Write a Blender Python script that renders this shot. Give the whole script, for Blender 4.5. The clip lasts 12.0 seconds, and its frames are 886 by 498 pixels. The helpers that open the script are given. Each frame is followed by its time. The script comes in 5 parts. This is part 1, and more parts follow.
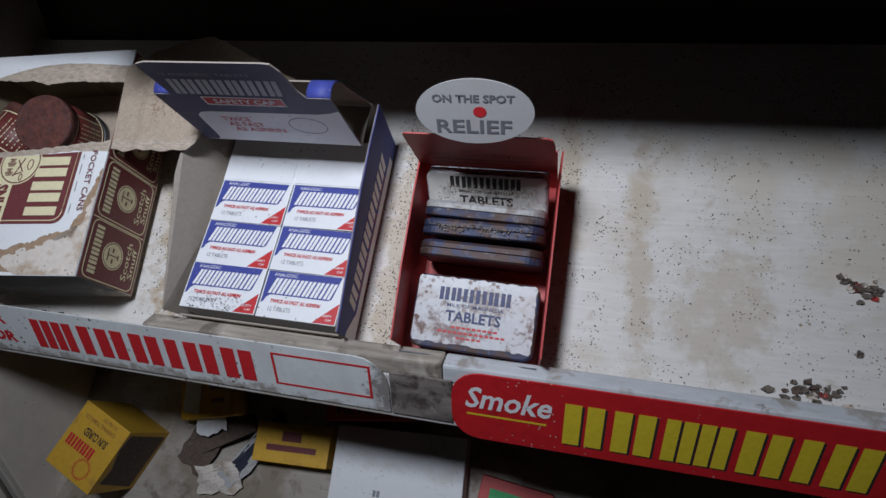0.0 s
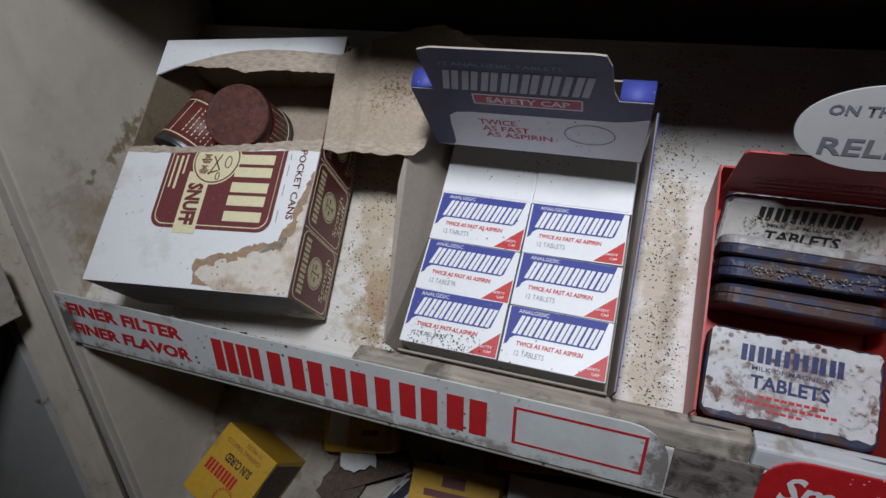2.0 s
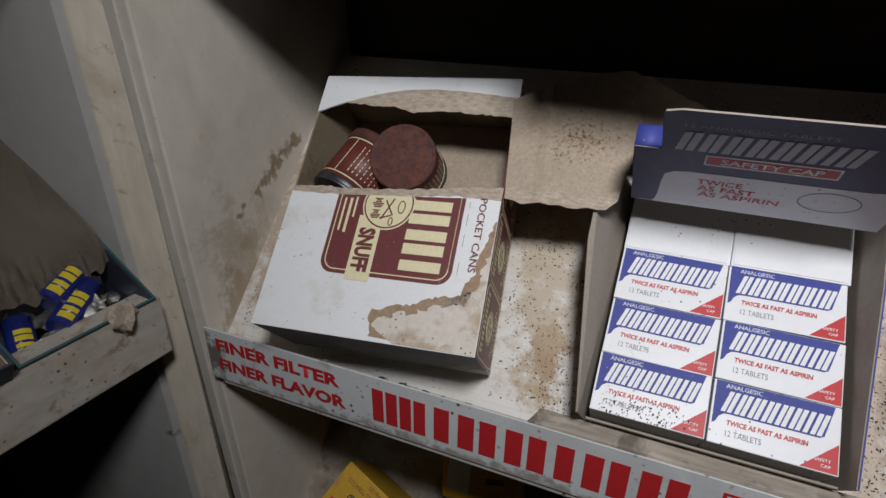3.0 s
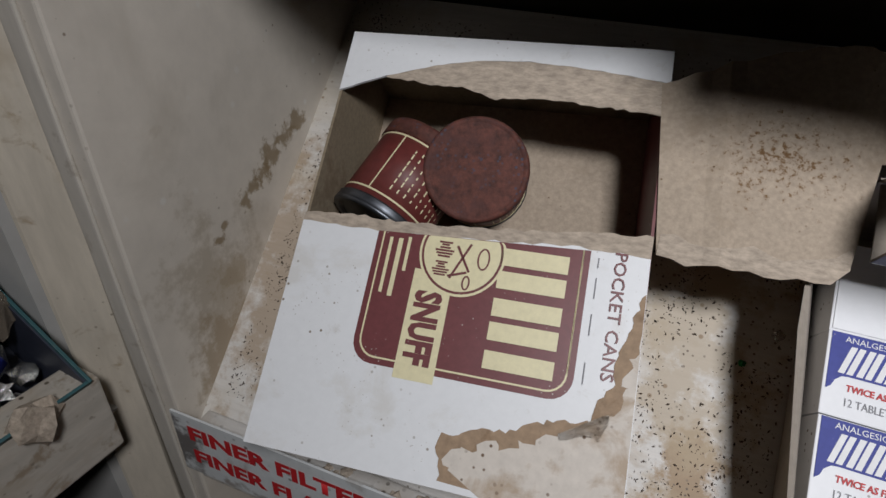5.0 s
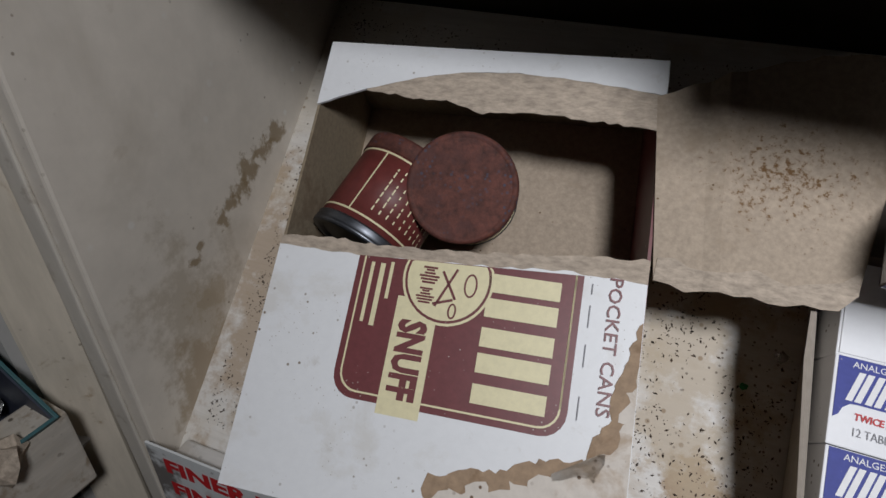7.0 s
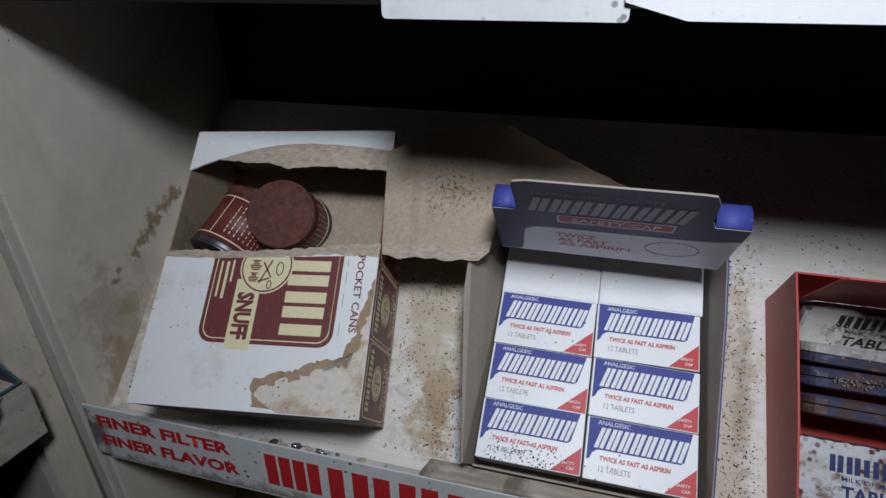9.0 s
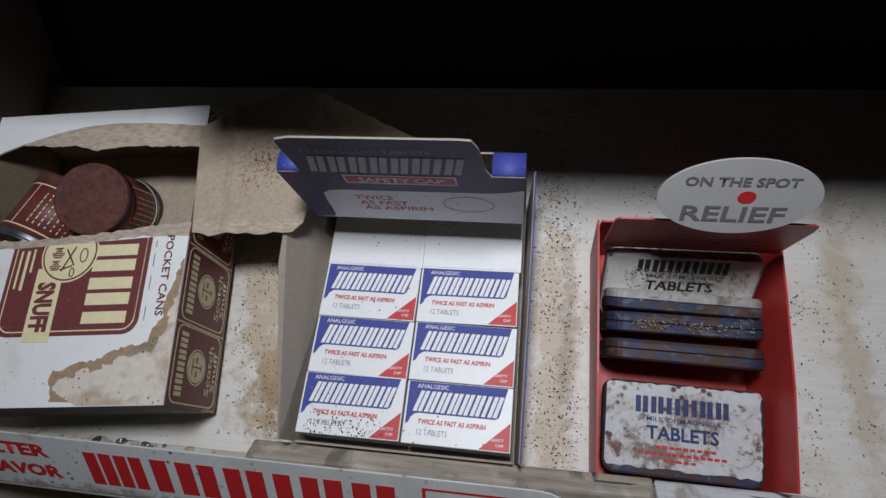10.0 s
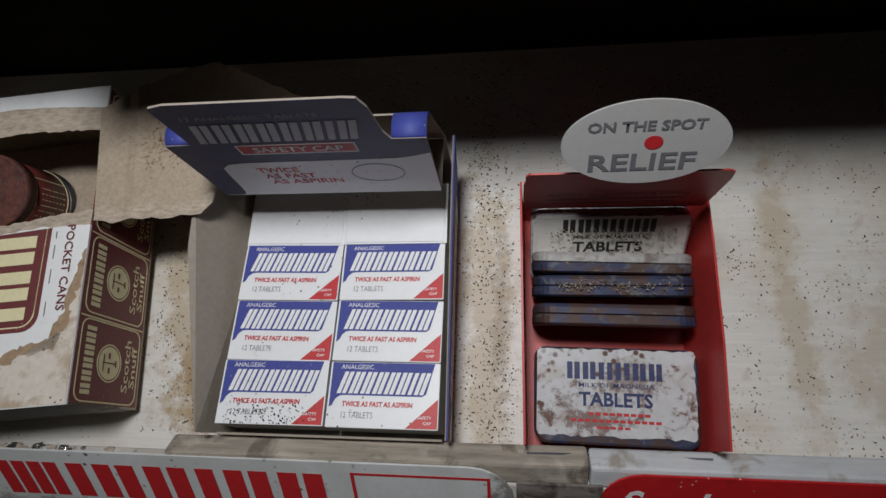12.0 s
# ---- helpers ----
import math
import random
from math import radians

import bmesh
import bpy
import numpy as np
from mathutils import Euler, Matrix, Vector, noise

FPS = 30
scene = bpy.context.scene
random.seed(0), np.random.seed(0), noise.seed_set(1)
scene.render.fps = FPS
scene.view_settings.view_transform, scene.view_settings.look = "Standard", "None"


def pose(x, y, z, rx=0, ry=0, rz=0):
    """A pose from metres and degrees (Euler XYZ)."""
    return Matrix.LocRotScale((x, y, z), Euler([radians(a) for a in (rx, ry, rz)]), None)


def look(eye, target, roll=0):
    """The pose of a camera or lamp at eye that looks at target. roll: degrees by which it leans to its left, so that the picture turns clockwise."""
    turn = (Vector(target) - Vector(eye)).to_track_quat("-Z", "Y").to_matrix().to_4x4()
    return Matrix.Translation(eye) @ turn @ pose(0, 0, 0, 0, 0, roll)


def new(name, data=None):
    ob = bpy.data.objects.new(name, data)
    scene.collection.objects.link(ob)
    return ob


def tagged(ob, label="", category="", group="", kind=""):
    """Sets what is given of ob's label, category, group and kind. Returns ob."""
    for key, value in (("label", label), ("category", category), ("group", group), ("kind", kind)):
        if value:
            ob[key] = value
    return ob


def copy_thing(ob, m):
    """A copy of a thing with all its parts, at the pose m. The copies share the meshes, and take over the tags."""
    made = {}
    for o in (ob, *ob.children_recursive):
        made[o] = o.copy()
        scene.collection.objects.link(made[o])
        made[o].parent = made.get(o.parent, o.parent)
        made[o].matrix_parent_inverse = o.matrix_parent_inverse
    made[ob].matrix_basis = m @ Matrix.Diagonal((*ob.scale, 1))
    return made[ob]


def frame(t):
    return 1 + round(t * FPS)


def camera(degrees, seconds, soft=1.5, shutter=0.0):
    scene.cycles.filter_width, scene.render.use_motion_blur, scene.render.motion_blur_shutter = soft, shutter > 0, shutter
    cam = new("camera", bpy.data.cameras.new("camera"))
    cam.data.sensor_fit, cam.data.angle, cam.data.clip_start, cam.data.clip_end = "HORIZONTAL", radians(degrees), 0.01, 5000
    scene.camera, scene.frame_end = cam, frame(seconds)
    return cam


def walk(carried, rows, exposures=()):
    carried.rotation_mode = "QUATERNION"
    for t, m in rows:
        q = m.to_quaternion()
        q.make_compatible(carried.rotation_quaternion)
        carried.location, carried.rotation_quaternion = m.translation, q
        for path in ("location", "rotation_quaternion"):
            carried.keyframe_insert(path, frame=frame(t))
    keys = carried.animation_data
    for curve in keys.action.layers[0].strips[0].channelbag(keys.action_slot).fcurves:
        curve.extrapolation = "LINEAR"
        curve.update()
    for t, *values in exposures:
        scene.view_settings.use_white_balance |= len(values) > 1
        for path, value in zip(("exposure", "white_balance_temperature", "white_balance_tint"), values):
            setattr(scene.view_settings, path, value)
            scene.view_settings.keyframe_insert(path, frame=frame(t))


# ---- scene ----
cam = camera(76.7, 12.0)
# the shelves slope
SLOPE = Matrix.Translation((0, 0, -0.003)) @ Matrix.Rotation(radians(42), 4, "X") @ Matrix.Translation((0, 0, -0.008))
PATH = [
    (0, (0.578, -0.279, 0.267), (0.121, 1.419, -0.686), -2.0),
    (0.5, (0.536, -0.273, 0.266), (0.043, 1.414, -0.689), -1.6),
    (1, (0.497, -0.276, 0.265), (-0.02, 1.412, -0.675), -0.8),
    (1.5, (0.457, -0.267, 0.254), (-0.072, 1.415, -0.689), -0.2),
    (2, (0.416, -0.253, 0.25), (-0.163, 1.423, -0.676), -0.2),
    (2.5, (0.356, -0.246, 0.258), (-0.305, 1.397, -0.67), -0.5),
    (3, (0.315, -0.259, 0.266), (-0.375, 1.393, -0.626), 0.6),
    (3.5, (0.289, -0.286, 0.288), (-0.372, 1.374, -0.61), 1.9),
    (3.7, (0.285, -0.296, 0.305), (-0.365, 1.367, -0.597), 1.7),
    (5.5, (0.192, -0.104, 0.241), (-0.365, 1.461, -0.872), 3.3),
    (6, (0.2, -0.104, 0.244), (-0.371, 1.458, -0.867), 2.5),
    (6.5, (0.198, -0.107, 0.247), (-0.361, 1.458, -0.865), 2.4),
    (8.5, (0.296, -0.212, 0.296), (-0.219, 1.485, -0.628), 1.6),
    (9, (0.343, -0.236, 0.3), (-0.119, 1.493, -0.594), -0.2),
    (9.5, (0.384, -0.239, 0.295), (0.011, 1.508, -0.603), -0.8),
    (10, (0.427, -0.22, 0.279), (0.126, 1.538, -0.626), -1.7),
    (10.5, (0.455, -0.19, 0.259), (0.196, 1.561, -0.673), -2.7),
    (11, (0.459, -0.165, 0.241), (0.196, 1.566, -0.725), -4.0),
    (11.5, (0.46, -0.173, 0.246), (0.2, 1.556, -0.725), -4.6),
    (12, (0.463, -0.205, 0.261), (0.21, 1.54, -0.684), -4.4),
]
walk(cam, [(t, look(eye, target, roll)) for t, eye, target, roll in PATH],
     [(0.0, 0.10, 5950, 10), (1.5, 0.12, 6100, 9), (2.5, 0.08, 6400, 9), (3.5, 0.06, 6700, 11), (5.5, 0.02, 6500, 10), (6.5, -0.02, 6500, 10),
      (8.5, -0.12, 6150, 9), (9.0, -0.18, 6100, 8), (9.5, -0.14, 6150, 8), (10.5, -0.04, 6500, 10), (11.0, -0.06, 6600, 10), (12.0, -0.18, 6650, 8)])

# ---- world and light ----
world = bpy.data.worlds.new("world")
scene.world = world
world.use_nodes = True
world.node_tree.nodes["Background"].inputs[0].default_value = (0.9, 0.95, 1.0, 1)
world.node_tree.nodes["Background"].inputs[1].default_value = 0.0008
LAMP_POWER, LAMP_SIZE, LAMP_AT = 2.05, 0.12, Vector((0.405, -0.361, 0.627))
lamp_data = bpy.data.lights.new("work_lamp", "AREA")
lamp_data.shape, lamp_data.size, lamp_data.energy, lamp_data.color = "DISK", LAMP_SIZE, LAMP_POWER, (0.92, 0.93, 0.97)
lamp_data.spread = radians(126)
lamp = new("work_lamp", lamp_data)
lamp.matrix_world = look(LAMP_AT, (0.38, 0.15, 0.15))
scene.view_settings.exposure = 0.0


# ---- materials ----
def surface(name, color, rough=0.6, metal=0.0, grain=(300, 0.15), blotch=None, speck=None, bump=0.15, stretch=(1, 1, 1), island=0.0, patch=()):
    """A procedural surface: fine grain, blotches (colour, scale, threshold, amount), specks (colour, scale, size)."""
    m = bpy.data.materials.new(name)
    m.use_nodes = True
    nt = m.node_tree
    bsdf = nt.nodes["Principled BSDF"]
    bsdf.inputs["Roughness"].default_value, bsdf.inputs["Metallic"].default_value = rough, metal

    def node(kind, **values):
        n = nt.nodes.new(kind)
        for key, value in values.items():
            n.inputs[key].default_value = value
        return n

    def link(a, b):
        nt.links.new(a, b)

    def blend(fac, a, b, how="MIX"):
        n = nt.nodes.new("ShaderNodeMix")
        n.data_type, n.blend_type = "RGBA", how
        for socket, value in ((n.inputs[0], fac), (n.inputs[6], a), (n.inputs[7], b)):
            if isinstance(value, (tuple, list)):
                socket.default_value = (*value, 1)
            elif isinstance(value, float):
                socket.default_value = value
            else:
                link(value, socket)
        return n.outputs[2]

    def ramp(value, low, high):
        n = node("ShaderNodeMapRange")
        n.inputs["From Min"].default_value, n.inputs["From Max"].default_value = low, high
        link(value, n.inputs["Value"])
        return n.outputs["Result"]

    def times(value, by):
        n = node("ShaderNodeMath")
        n.operation = "MULTIPLY"
        n.inputs[1].default_value = by
        link(value, n.inputs[0])
        return n.outputs[0]

    coord = nt.nodes.new("ShaderNodeTexCoord")
    info = nt.nodes.new("ShaderNodeObjectInfo")
    shift = nt.nodes.new("ShaderNodeVectorMath")
    shift.operation = "MULTIPLY_ADD"
    link(info.outputs["Random"], shift.inputs[0])
    shift.inputs[1].default_value = (3.1, 1.7, 2.3)
    link(coord.outputs["Object"], shift.inputs[2])
    mapping = nt.nodes.new("ShaderNodeMapping")
    mapping.inputs["Scale"].default_value = stretch
    link(shift.outputs[0], mapping.inputs["Vector"])
    fine = node("ShaderNodeTexNoise", Scale=grain[0], Detail=5.0, Roughness=0.65)
    link(mapping.outputs[0], fine.inputs["Vector"])
    dark = tuple(c * (1 - grain[1]) for c in color)
    light = tuple(min(1.0, c * (1 + grain[1] * 0.6)) for c in color)
    col = blend(ramp(fine.outputs["Fac"], 0.3, 0.7), dark, light)
    if island:
        vary = node("ShaderNodeHueSaturation")
        piece = nt.nodes.new("ShaderNodeNewGeometry")
        v = nt.nodes.new("ShaderNodeMapRange")
        v.inputs["To Min"].default_value, v.inputs["To Max"].default_value = 1 - island, 1 + island
        link(piece.outputs["Random Per Island"], v.inputs["Value"])
        link(v.outputs[0], vary.inputs["Value"])
        link(col, vary.inputs["Color"])
        col = vary.outputs[0]
    for stain in blotch or ():
        tint, scale, level, amount = stain
        n = node("ShaderNodeTexNoise", Scale=scale, Detail=6.0, Roughness=0.62, Distortion=0.4)
        link(shift.outputs[0], n.inputs["Vector"])
        col = blend(times(ramp(n.outputs["Fac"], level, level + 0.10), amount), col, tint)
    for tint, centre, radius, amount, scale, *less in patch:
        away = nt.nodes.new("ShaderNodeVectorMath")
        away.operation = "SUBTRACT"
        link(coord.outputs["Object"], away.inputs[0])
        away.inputs[1].default_value = centre
        part_of = nt.nodes.new("ShaderNodeVectorMath")
        part_of.operation = "DIVIDE"
        link(away.outputs[0], part_of.inputs[0])
        part_of.inputs[1].default_value = radius
        far = nt.nodes.new("ShaderNodeVectorMath")
        far.operation = "LENGTH"
        link(part_of.outputs[0], far.inputs[0])
        n = node("ShaderNodeTexNoise", Scale=scale, Detail=7.0, Roughness=0.7)
        link(coord.outputs["Object"], n.inputs["Vector"])
        both = nt.nodes.new("ShaderNodeMath")
        both.operation = "SUBTRACT"
        link(n.outputs["Fac"], both.inputs[0])
        link(times(far.outputs["Value"], 0.28), both.inputs[1])
        col = blend(times(ramp(both.outputs[0], 0.26 + sum(less), 0.40 + sum(less) * 0.8), amount), col, tint)
    for spot in speck or ():
        tint, scale, size = spot
        n = node("ShaderNodeTexVoronoi", Scale=scale)
        link(shift.outputs[0], n.inputs["Vector"])
        patch = node("ShaderNodeTexNoise", Scale=scale * 0.12, Detail=3.0)
        link(shift.outputs[0], patch.inputs["Vector"])
        near = ramp(n.outputs["Distance"], size, size * 0.6)
        some = nt.nodes.new("ShaderNodeMath")
        some.operation = "MULTIPLY"
        link(near, some.inputs[0])
        link(ramp(patch.outputs["Fac"], 0.5, 0.62), some.inputs[1])
        col = blend(some.outputs[0], col, tint)
    link(col, bsdf.inputs["Base Color"])
    if bump:
        b = node("ShaderNodeBump", Strength=bump, Distance=0.0006)
        link(fine.outputs["Fac"], b.inputs["Height"])
        link(b.outputs[0], bsdf.inputs["Normal"])
    return m


BROWN, DIRT, SOOT = (0.22, 0.13, 0.06), (0.30, 0.22, 0.14), (0.03, 0.022, 0.016)
RUSTY_STAIN, FAINT = (0.33, 0.20, 0.08), (0.46, 0.36, 0.23)
SHELF = surface("shelf_paint", (0.72, 0.695, 0.655), 0.55, grain=(80, 0.10), stretch=(0.5, 6, 1), bump=0.12,
                blotch=[((0.56, 0.48, 0.36), 9, 0.53, 0.5), ((0.40, 0.30, 0.18), 30, 0.62, 0.5), ((0.70, 0.67, 0.62), 14, 0.60, 0.3)],
                speck=[((0.16, 0.12, 0.08), 330, 0.24), ((0.30, 0.21, 0.12), 120, 0.16)],
                patch=[(RUSTY_STAIN, (0.262, 0.055, 0), (0.020, 0.050, 1), 0.85, 60), (FAINT, (0.255, 0.12, 0), (0.035, 0.10, 1), 0.7, 40),
                       (RUSTY_STAIN, (0.03, 0.11, 0), (0.05, 0.11, 1), 0.6, 45), ((0.20, 0.15, 0.10), (0.07, 0.13, 0), (0.03, 0.06, 1), 0.6, 90),
                       (FAINT, (0.622, 0.10, 0), (0.014, 0.16, 1), 0.55, 35), (FAINT, (0.57, 0.16, 0), (0.012, 0.12, 1), 0.5, 35),
                       (FAINT, (0.445, 0.10, 0), (0.022, 0.16, 1), 0.65, 50), (FAINT, (0.68, 0.08, 0), (0.05, 0.06, 1), 0.45, 30),
                       ((0.26, 0.19, 0.12), (0.455, 0.10, 0), (0.008, 0.09, 1), 0.5, 90)])
# a run of old damp down the side wall: y, z and half sizes
STREAK = (0.25, 0.18, 0.10)
WALL_STREAK = [(0.136, 0.131, 0.013, 0.008), (0.122, 0.1255, 0.013, 0.008), (0.107, 0.119, 0.011, 0.012), (0.098, 0.112, 0.010, 0.009), (0.088, 0.107, 0.010, 0.007), (0.080, 0.102, 0.006, 0.009), (0.061, 0.096, 0.004, 0.0035), (0.055, 0.090, 0.005, 0.004)]
WALL = surface("wall_paint", (0.65, 0.595, 0.52), 0.5, grain=(60, 0.07), bump=0.12,
               blotch=[((0.44, 0.39, 0.32), 7, 0.54, 0.45), ((0.38, 0.31, 0.23), 30, 0.66, 0.5)], speck=[((0.20, 0.15, 0.10), 150, 0.13), ((0.68, 0.65, 0.60), 70, 0.16)],
               patch=[(STREAK, (0, y, z), (1, ry, rz), 0.85, 130) for y, z, ry, rz in WALL_STREAK] + [((0.42, 0.36, 0.28), (0, 0.05, 0.06), (1, 0.05, 0.06), 0.7, 40),
                      ((0.36, 0.28, 0.19), (0, 0.045, 0.03), (1, 0.04, 0.03), 0.8, 55), ((0.36, 0.28, 0.18), (0, 0.055, 0.066), (1, 0.020, 0.012), 0.6, 70)])
PANEL = surface("panel_paint", (0.50, 0.49, 0.47), 0.5, grain=(60, 0.06), bump=0.1, blotch=[((0.40, 0.38, 0.34), 8, 0.55, 0.5)], patch=[((0.20, 0.13, 0.07), (-0.034, -0.017, -0.0935), (0.006, 1, 0.005), 0.9, 150)])
TRIM = surface("trim_paint", (0.60, 0.535, 0.44), 0.55, grain=(120, 0.14), stretch=(1, 1, 0.2), bump=0.3,
               blotch=[((0.27, 0.18, 0.09), 75, 0.60, 0.6), ((0.42, 0.34, 0.24), 22, 0.56, 0.5)], speck=[((0.1, 0.07, 0.04), 160, 0.14)])
EDGE = surface("edge_paint", (0.56, 0.52, 0.46), 0.55, grain=(120, 0.12), stretch=(1, 1, 0.2), bump=0.25, blotch=[((0.26, 0.20, 0.14), 40, 0.60, 0.7), ((0.50, 0.47, 0.43), 18, 0.55, 0.5)])
WOOD = surface("worn_wood", (0.40, 0.35, 0.29), 0.7, grain=(160, 0.45), stretch=(0.12, 1, 1), bump=0.6,
               blotch=[((0.10, 0.08, 0.06), 45, 0.55, 0.7), ((0.55, 0.51, 0.45), 24, 0.55, 0.6)])
# shelf paint with dirt, its base also darkened for shade on the lower shelf
SHADED_DIRTY_SHELF = surface("shaded_dirty_shelf_paint", (0.40, 0.36, 0.31), 0.6, grain=(80, 0.15), stretch=(0.5, 6, 1), bump=0.15, blotch=[((0.22, 0.17, 0.11), 12, 0.48, 0.7), ((0.12, 0.09, 0.06), 40, 0.56, 0.6)])
# near-black wood: the shade under and behind the shelves is in its colour
SHADE_DARK_WOOD = surface("shade_dark_wood", (0.035, 0.026, 0.02), 0.8, grain=(80, 0.3), stretch=(0.2, 1, 1), bump=0.3)
LIP = surface("lip_paint", (0.60, 0.58, 0.55), 0.5, grain=(120, 0.14), stretch=(0.2, 1, 1), bump=0.3,
              blotch=[((0.20, 0.15, 0.10), 50, 0.60, 0.75), ((0.45, 0.40, 0.34), 18, 0.52, 0.6)], speck=[((0.08, 0.06, 0.04), 200, 0.25)])
PALE_LIP = surface("pale_lip_paint", (0.58, 0.60, 0.62), 0.5, grain=(120, 0.16), stretch=(0.2, 1, 1), bump=0.3, blotch=[((0.30, 0.25, 0.20), 40, 0.54, 0.75), ((0.12, 0.09, 0.07), 70, 0.62, 0.8)])
RUSTY = surface("rusted_patch", (0.22, 0.19, 0.17), 0.75, grain=(140, 0.6), stretch=(0.25, 1, 1), bump=0.7,
                blotch=[((0.05, 0.035, 0.03), 60, 0.5, 0.85), ((0.45, 0.42, 0.38), 70, 0.62, 0.6)])
SIGN_WHITE = surface("sign_white", (0.68, 0.70, 0.70), 0.38, grain=(200, 0.06), bump=0.1,
                     blotch=[((0.35, 0.31, 0.27), 40, 0.62, 0.6), ((0.55, 0.55, 0.54), 16, 0.5, 0.5)], speck=[((0.10, 0.08, 0.07), 170, 0.25)],
                     patch=[((0.10, 0.08, 0.07), (0.010, 0, -0.004), (0.026, 1, 0.040), 0.85, 70), ((0.22, 0.17, 0.13), (0.25, 0, -0.024), (0.30, 1, 0.010), 0.7, 80), ((0.16, 0.13, 0.11), (0.462, 0, 0.0), (0.02, 1, 0.04), 0.8, 70)])
SIGN_RED = surface("sign_red", (0.55, 0.02, 0.025), 0.33, grain=(150, 0.12), bump=0.08, blotch=[((0.25, 0.015, 0.015), 40, 0.62, 0.6)],
                   speck=[((0.6, 0.5, 0.45), 210, 0.14)])
INK_RED = surface("red_ink", (0.55, 0.025, 0.03), 0.5, grain=(350, 0.12), blotch=[((0.22, 0.05, 0.05), 70, 0.66, 0.6)], bump=0.05)
INK_YELLOW = surface("yellow_ink", (0.72, 0.56, 0.03), 0.45, grain=(300, 0.1), blotch=[((0.40, 0.25, 0.06), 60, 0.66, 0.6)], bump=0.05)
INK_CREAM = surface("cream_ink", (0.78, 0.71, 0.45), 0.5, grain=(350, 0.08), blotch=[((0.5, 0.42, 0.25), 80, 0.66, 0.5)], bump=0.05)
INK_MAROON = surface("maroon_ink", (0.165, 0.042, 0.045), 0.45, grain=(400, 0.14), bump=0.05, speck=[((0.6, 0.55, 0.5), 420, 0.12)])
INK_BLUE = surface("blue_ink", (0.045, 0.06, 0.30), 0.62, grain=(350, 0.12), bump=0.05, speck=[((0.45, 0.4, 0.35), 300, 0.12)])
# shaded copy of the blue ink: duller and darker for the header's face
INK_BLUE_SHADED = surface("shaded_blue_print", (0.055, 0.058, 0.14), 0.55, grain=(350, 0.15), bump=0.05, blotch=[((0.10, 0.10, 0.15), 40, 0.55, 0.5)])
INK_GREY = surface("grey_ink", (0.28, 0.28, 0.30), 0.6, grain=(300, 0.1), bump=0)
INK_SLATE = surface("slate_ink", (0.15, 0.15, 0.17), 0.8, grain=(300, 0.2), bump=0)
INK_BLACK = surface("black_ink", (0.035, 0.03, 0.03), 0.5, grain=(300, 0.1), bump=0)
INK_NAVY = surface("navy_ink", (0.025, 0.035, 0.13), 0.5, grain=(300, 0.2), blotch=[((0.16, 0.08, 0.05), 120, 0.6, 0.8)], bump=0.05)
INK_PALE = surface("pale_ink", (0.55, 0.56, 0.60), 0.55, grain=(300, 0.1), bump=0)
INK_WHITE = surface("white_ink", (0.82, 0.82, 0.83), 0.5, grain=(300, 0.05), bump=0)
CARD = surface("white_card", (0.80, 0.81, 0.82), 0.5, grain=(250, 0.03), bump=0.06, blotch=[((0.66, 0.64, 0.60), 22, 0.56, 0.6), ((0.55, 0.52, 0.47), 90, 0.62, 0.4)],
               speck=[((0.25, 0.2, 0.15), 190, 0.13), ((0.3, 0.25, 0.2), 480, 0.12)])
# card greyed so that the oval card's shade is in its base colour
GREYED_CARD = surface("greyed_card", (0.47, 0.465, 0.465), 0.6, grain=(250, 0.05), bump=0.08, blotch=[((0.45, 0.42, 0.38), 24, 0.55, 0.5)], speck=[((0.2, 0.16, 0.12), 220, 0.1)])
CARTON = surface("carton_card", (0.82, 0.83, 0.85), 0.42, grain=(250, 0.03), bump=0.05, blotch=[((0.50, 0.44, 0.36), 60, 0.68, 0.6)],
                 speck=[((0.15, 0.1, 0.07), 230, 0.17)])
# darker copy of the kraft card, for shade inside the open carton
SHADED_KRAFT = surface("shaded_kraft", (0.27, 0.215, 0.145), 0.85, grain=(420, 0.2), bump=0.2, blotch=[((0.15, 0.10, 0.06), 35, 0.53, 0.6)])
KRAFT = surface("kraft_card", (0.42, 0.34, 0.26), 0.85, grain=(420, 0.2), bump=0.3, blotch=[((0.30, 0.23, 0.16), 30, 0.56, 0.5)],
                speck=[((0.12, 0.07, 0.03), 190, 0.1)], patch=[((0.16, 0.085, 0.03), (0.197, 0.152, 0.06), (0.065, 0.050, 1), 1.0, 380, 0.20)])
TORN = surface("torn_card", (0.47, 0.39, 0.31), 0.9, grain=(520, 0.35), stretch=(0.4, 1, 1), bump=0.9)
GREYCARD = surface("grey_card", (0.35, 0.305, 0.255), 0.85, grain=(300, 0.1), bump=0.15, blotch=[((0.27, 0.23, 0.19), 28, 0.56, 0.5)])
STAINED = surface("stained_card", (0.66, 0.60, 0.53), 0.7, grain=(200, 0.10), bump=0.1, blotch=[((0.40, 0.29, 0.19), 40, 0.52, 0.75)],
                  speck=[((0.16, 0.1, 0.06), 240, 0.2)])
SOAKED = surface("soaked_card", (0.36, 0.25, 0.16), 0.75, grain=(260, 0.25), bump=0.2, blotch=[((0.20, 0.12, 0.06), 55, 0.55, 0.7)])
CAN_BODY = surface("can_maroon", (0.15, 0.032, 0.028), 0.5, grain=(200, 0.2), bump=0.1, blotch=[((0.10, 0.035, 0.02), 80, 0.6, 0.7)])
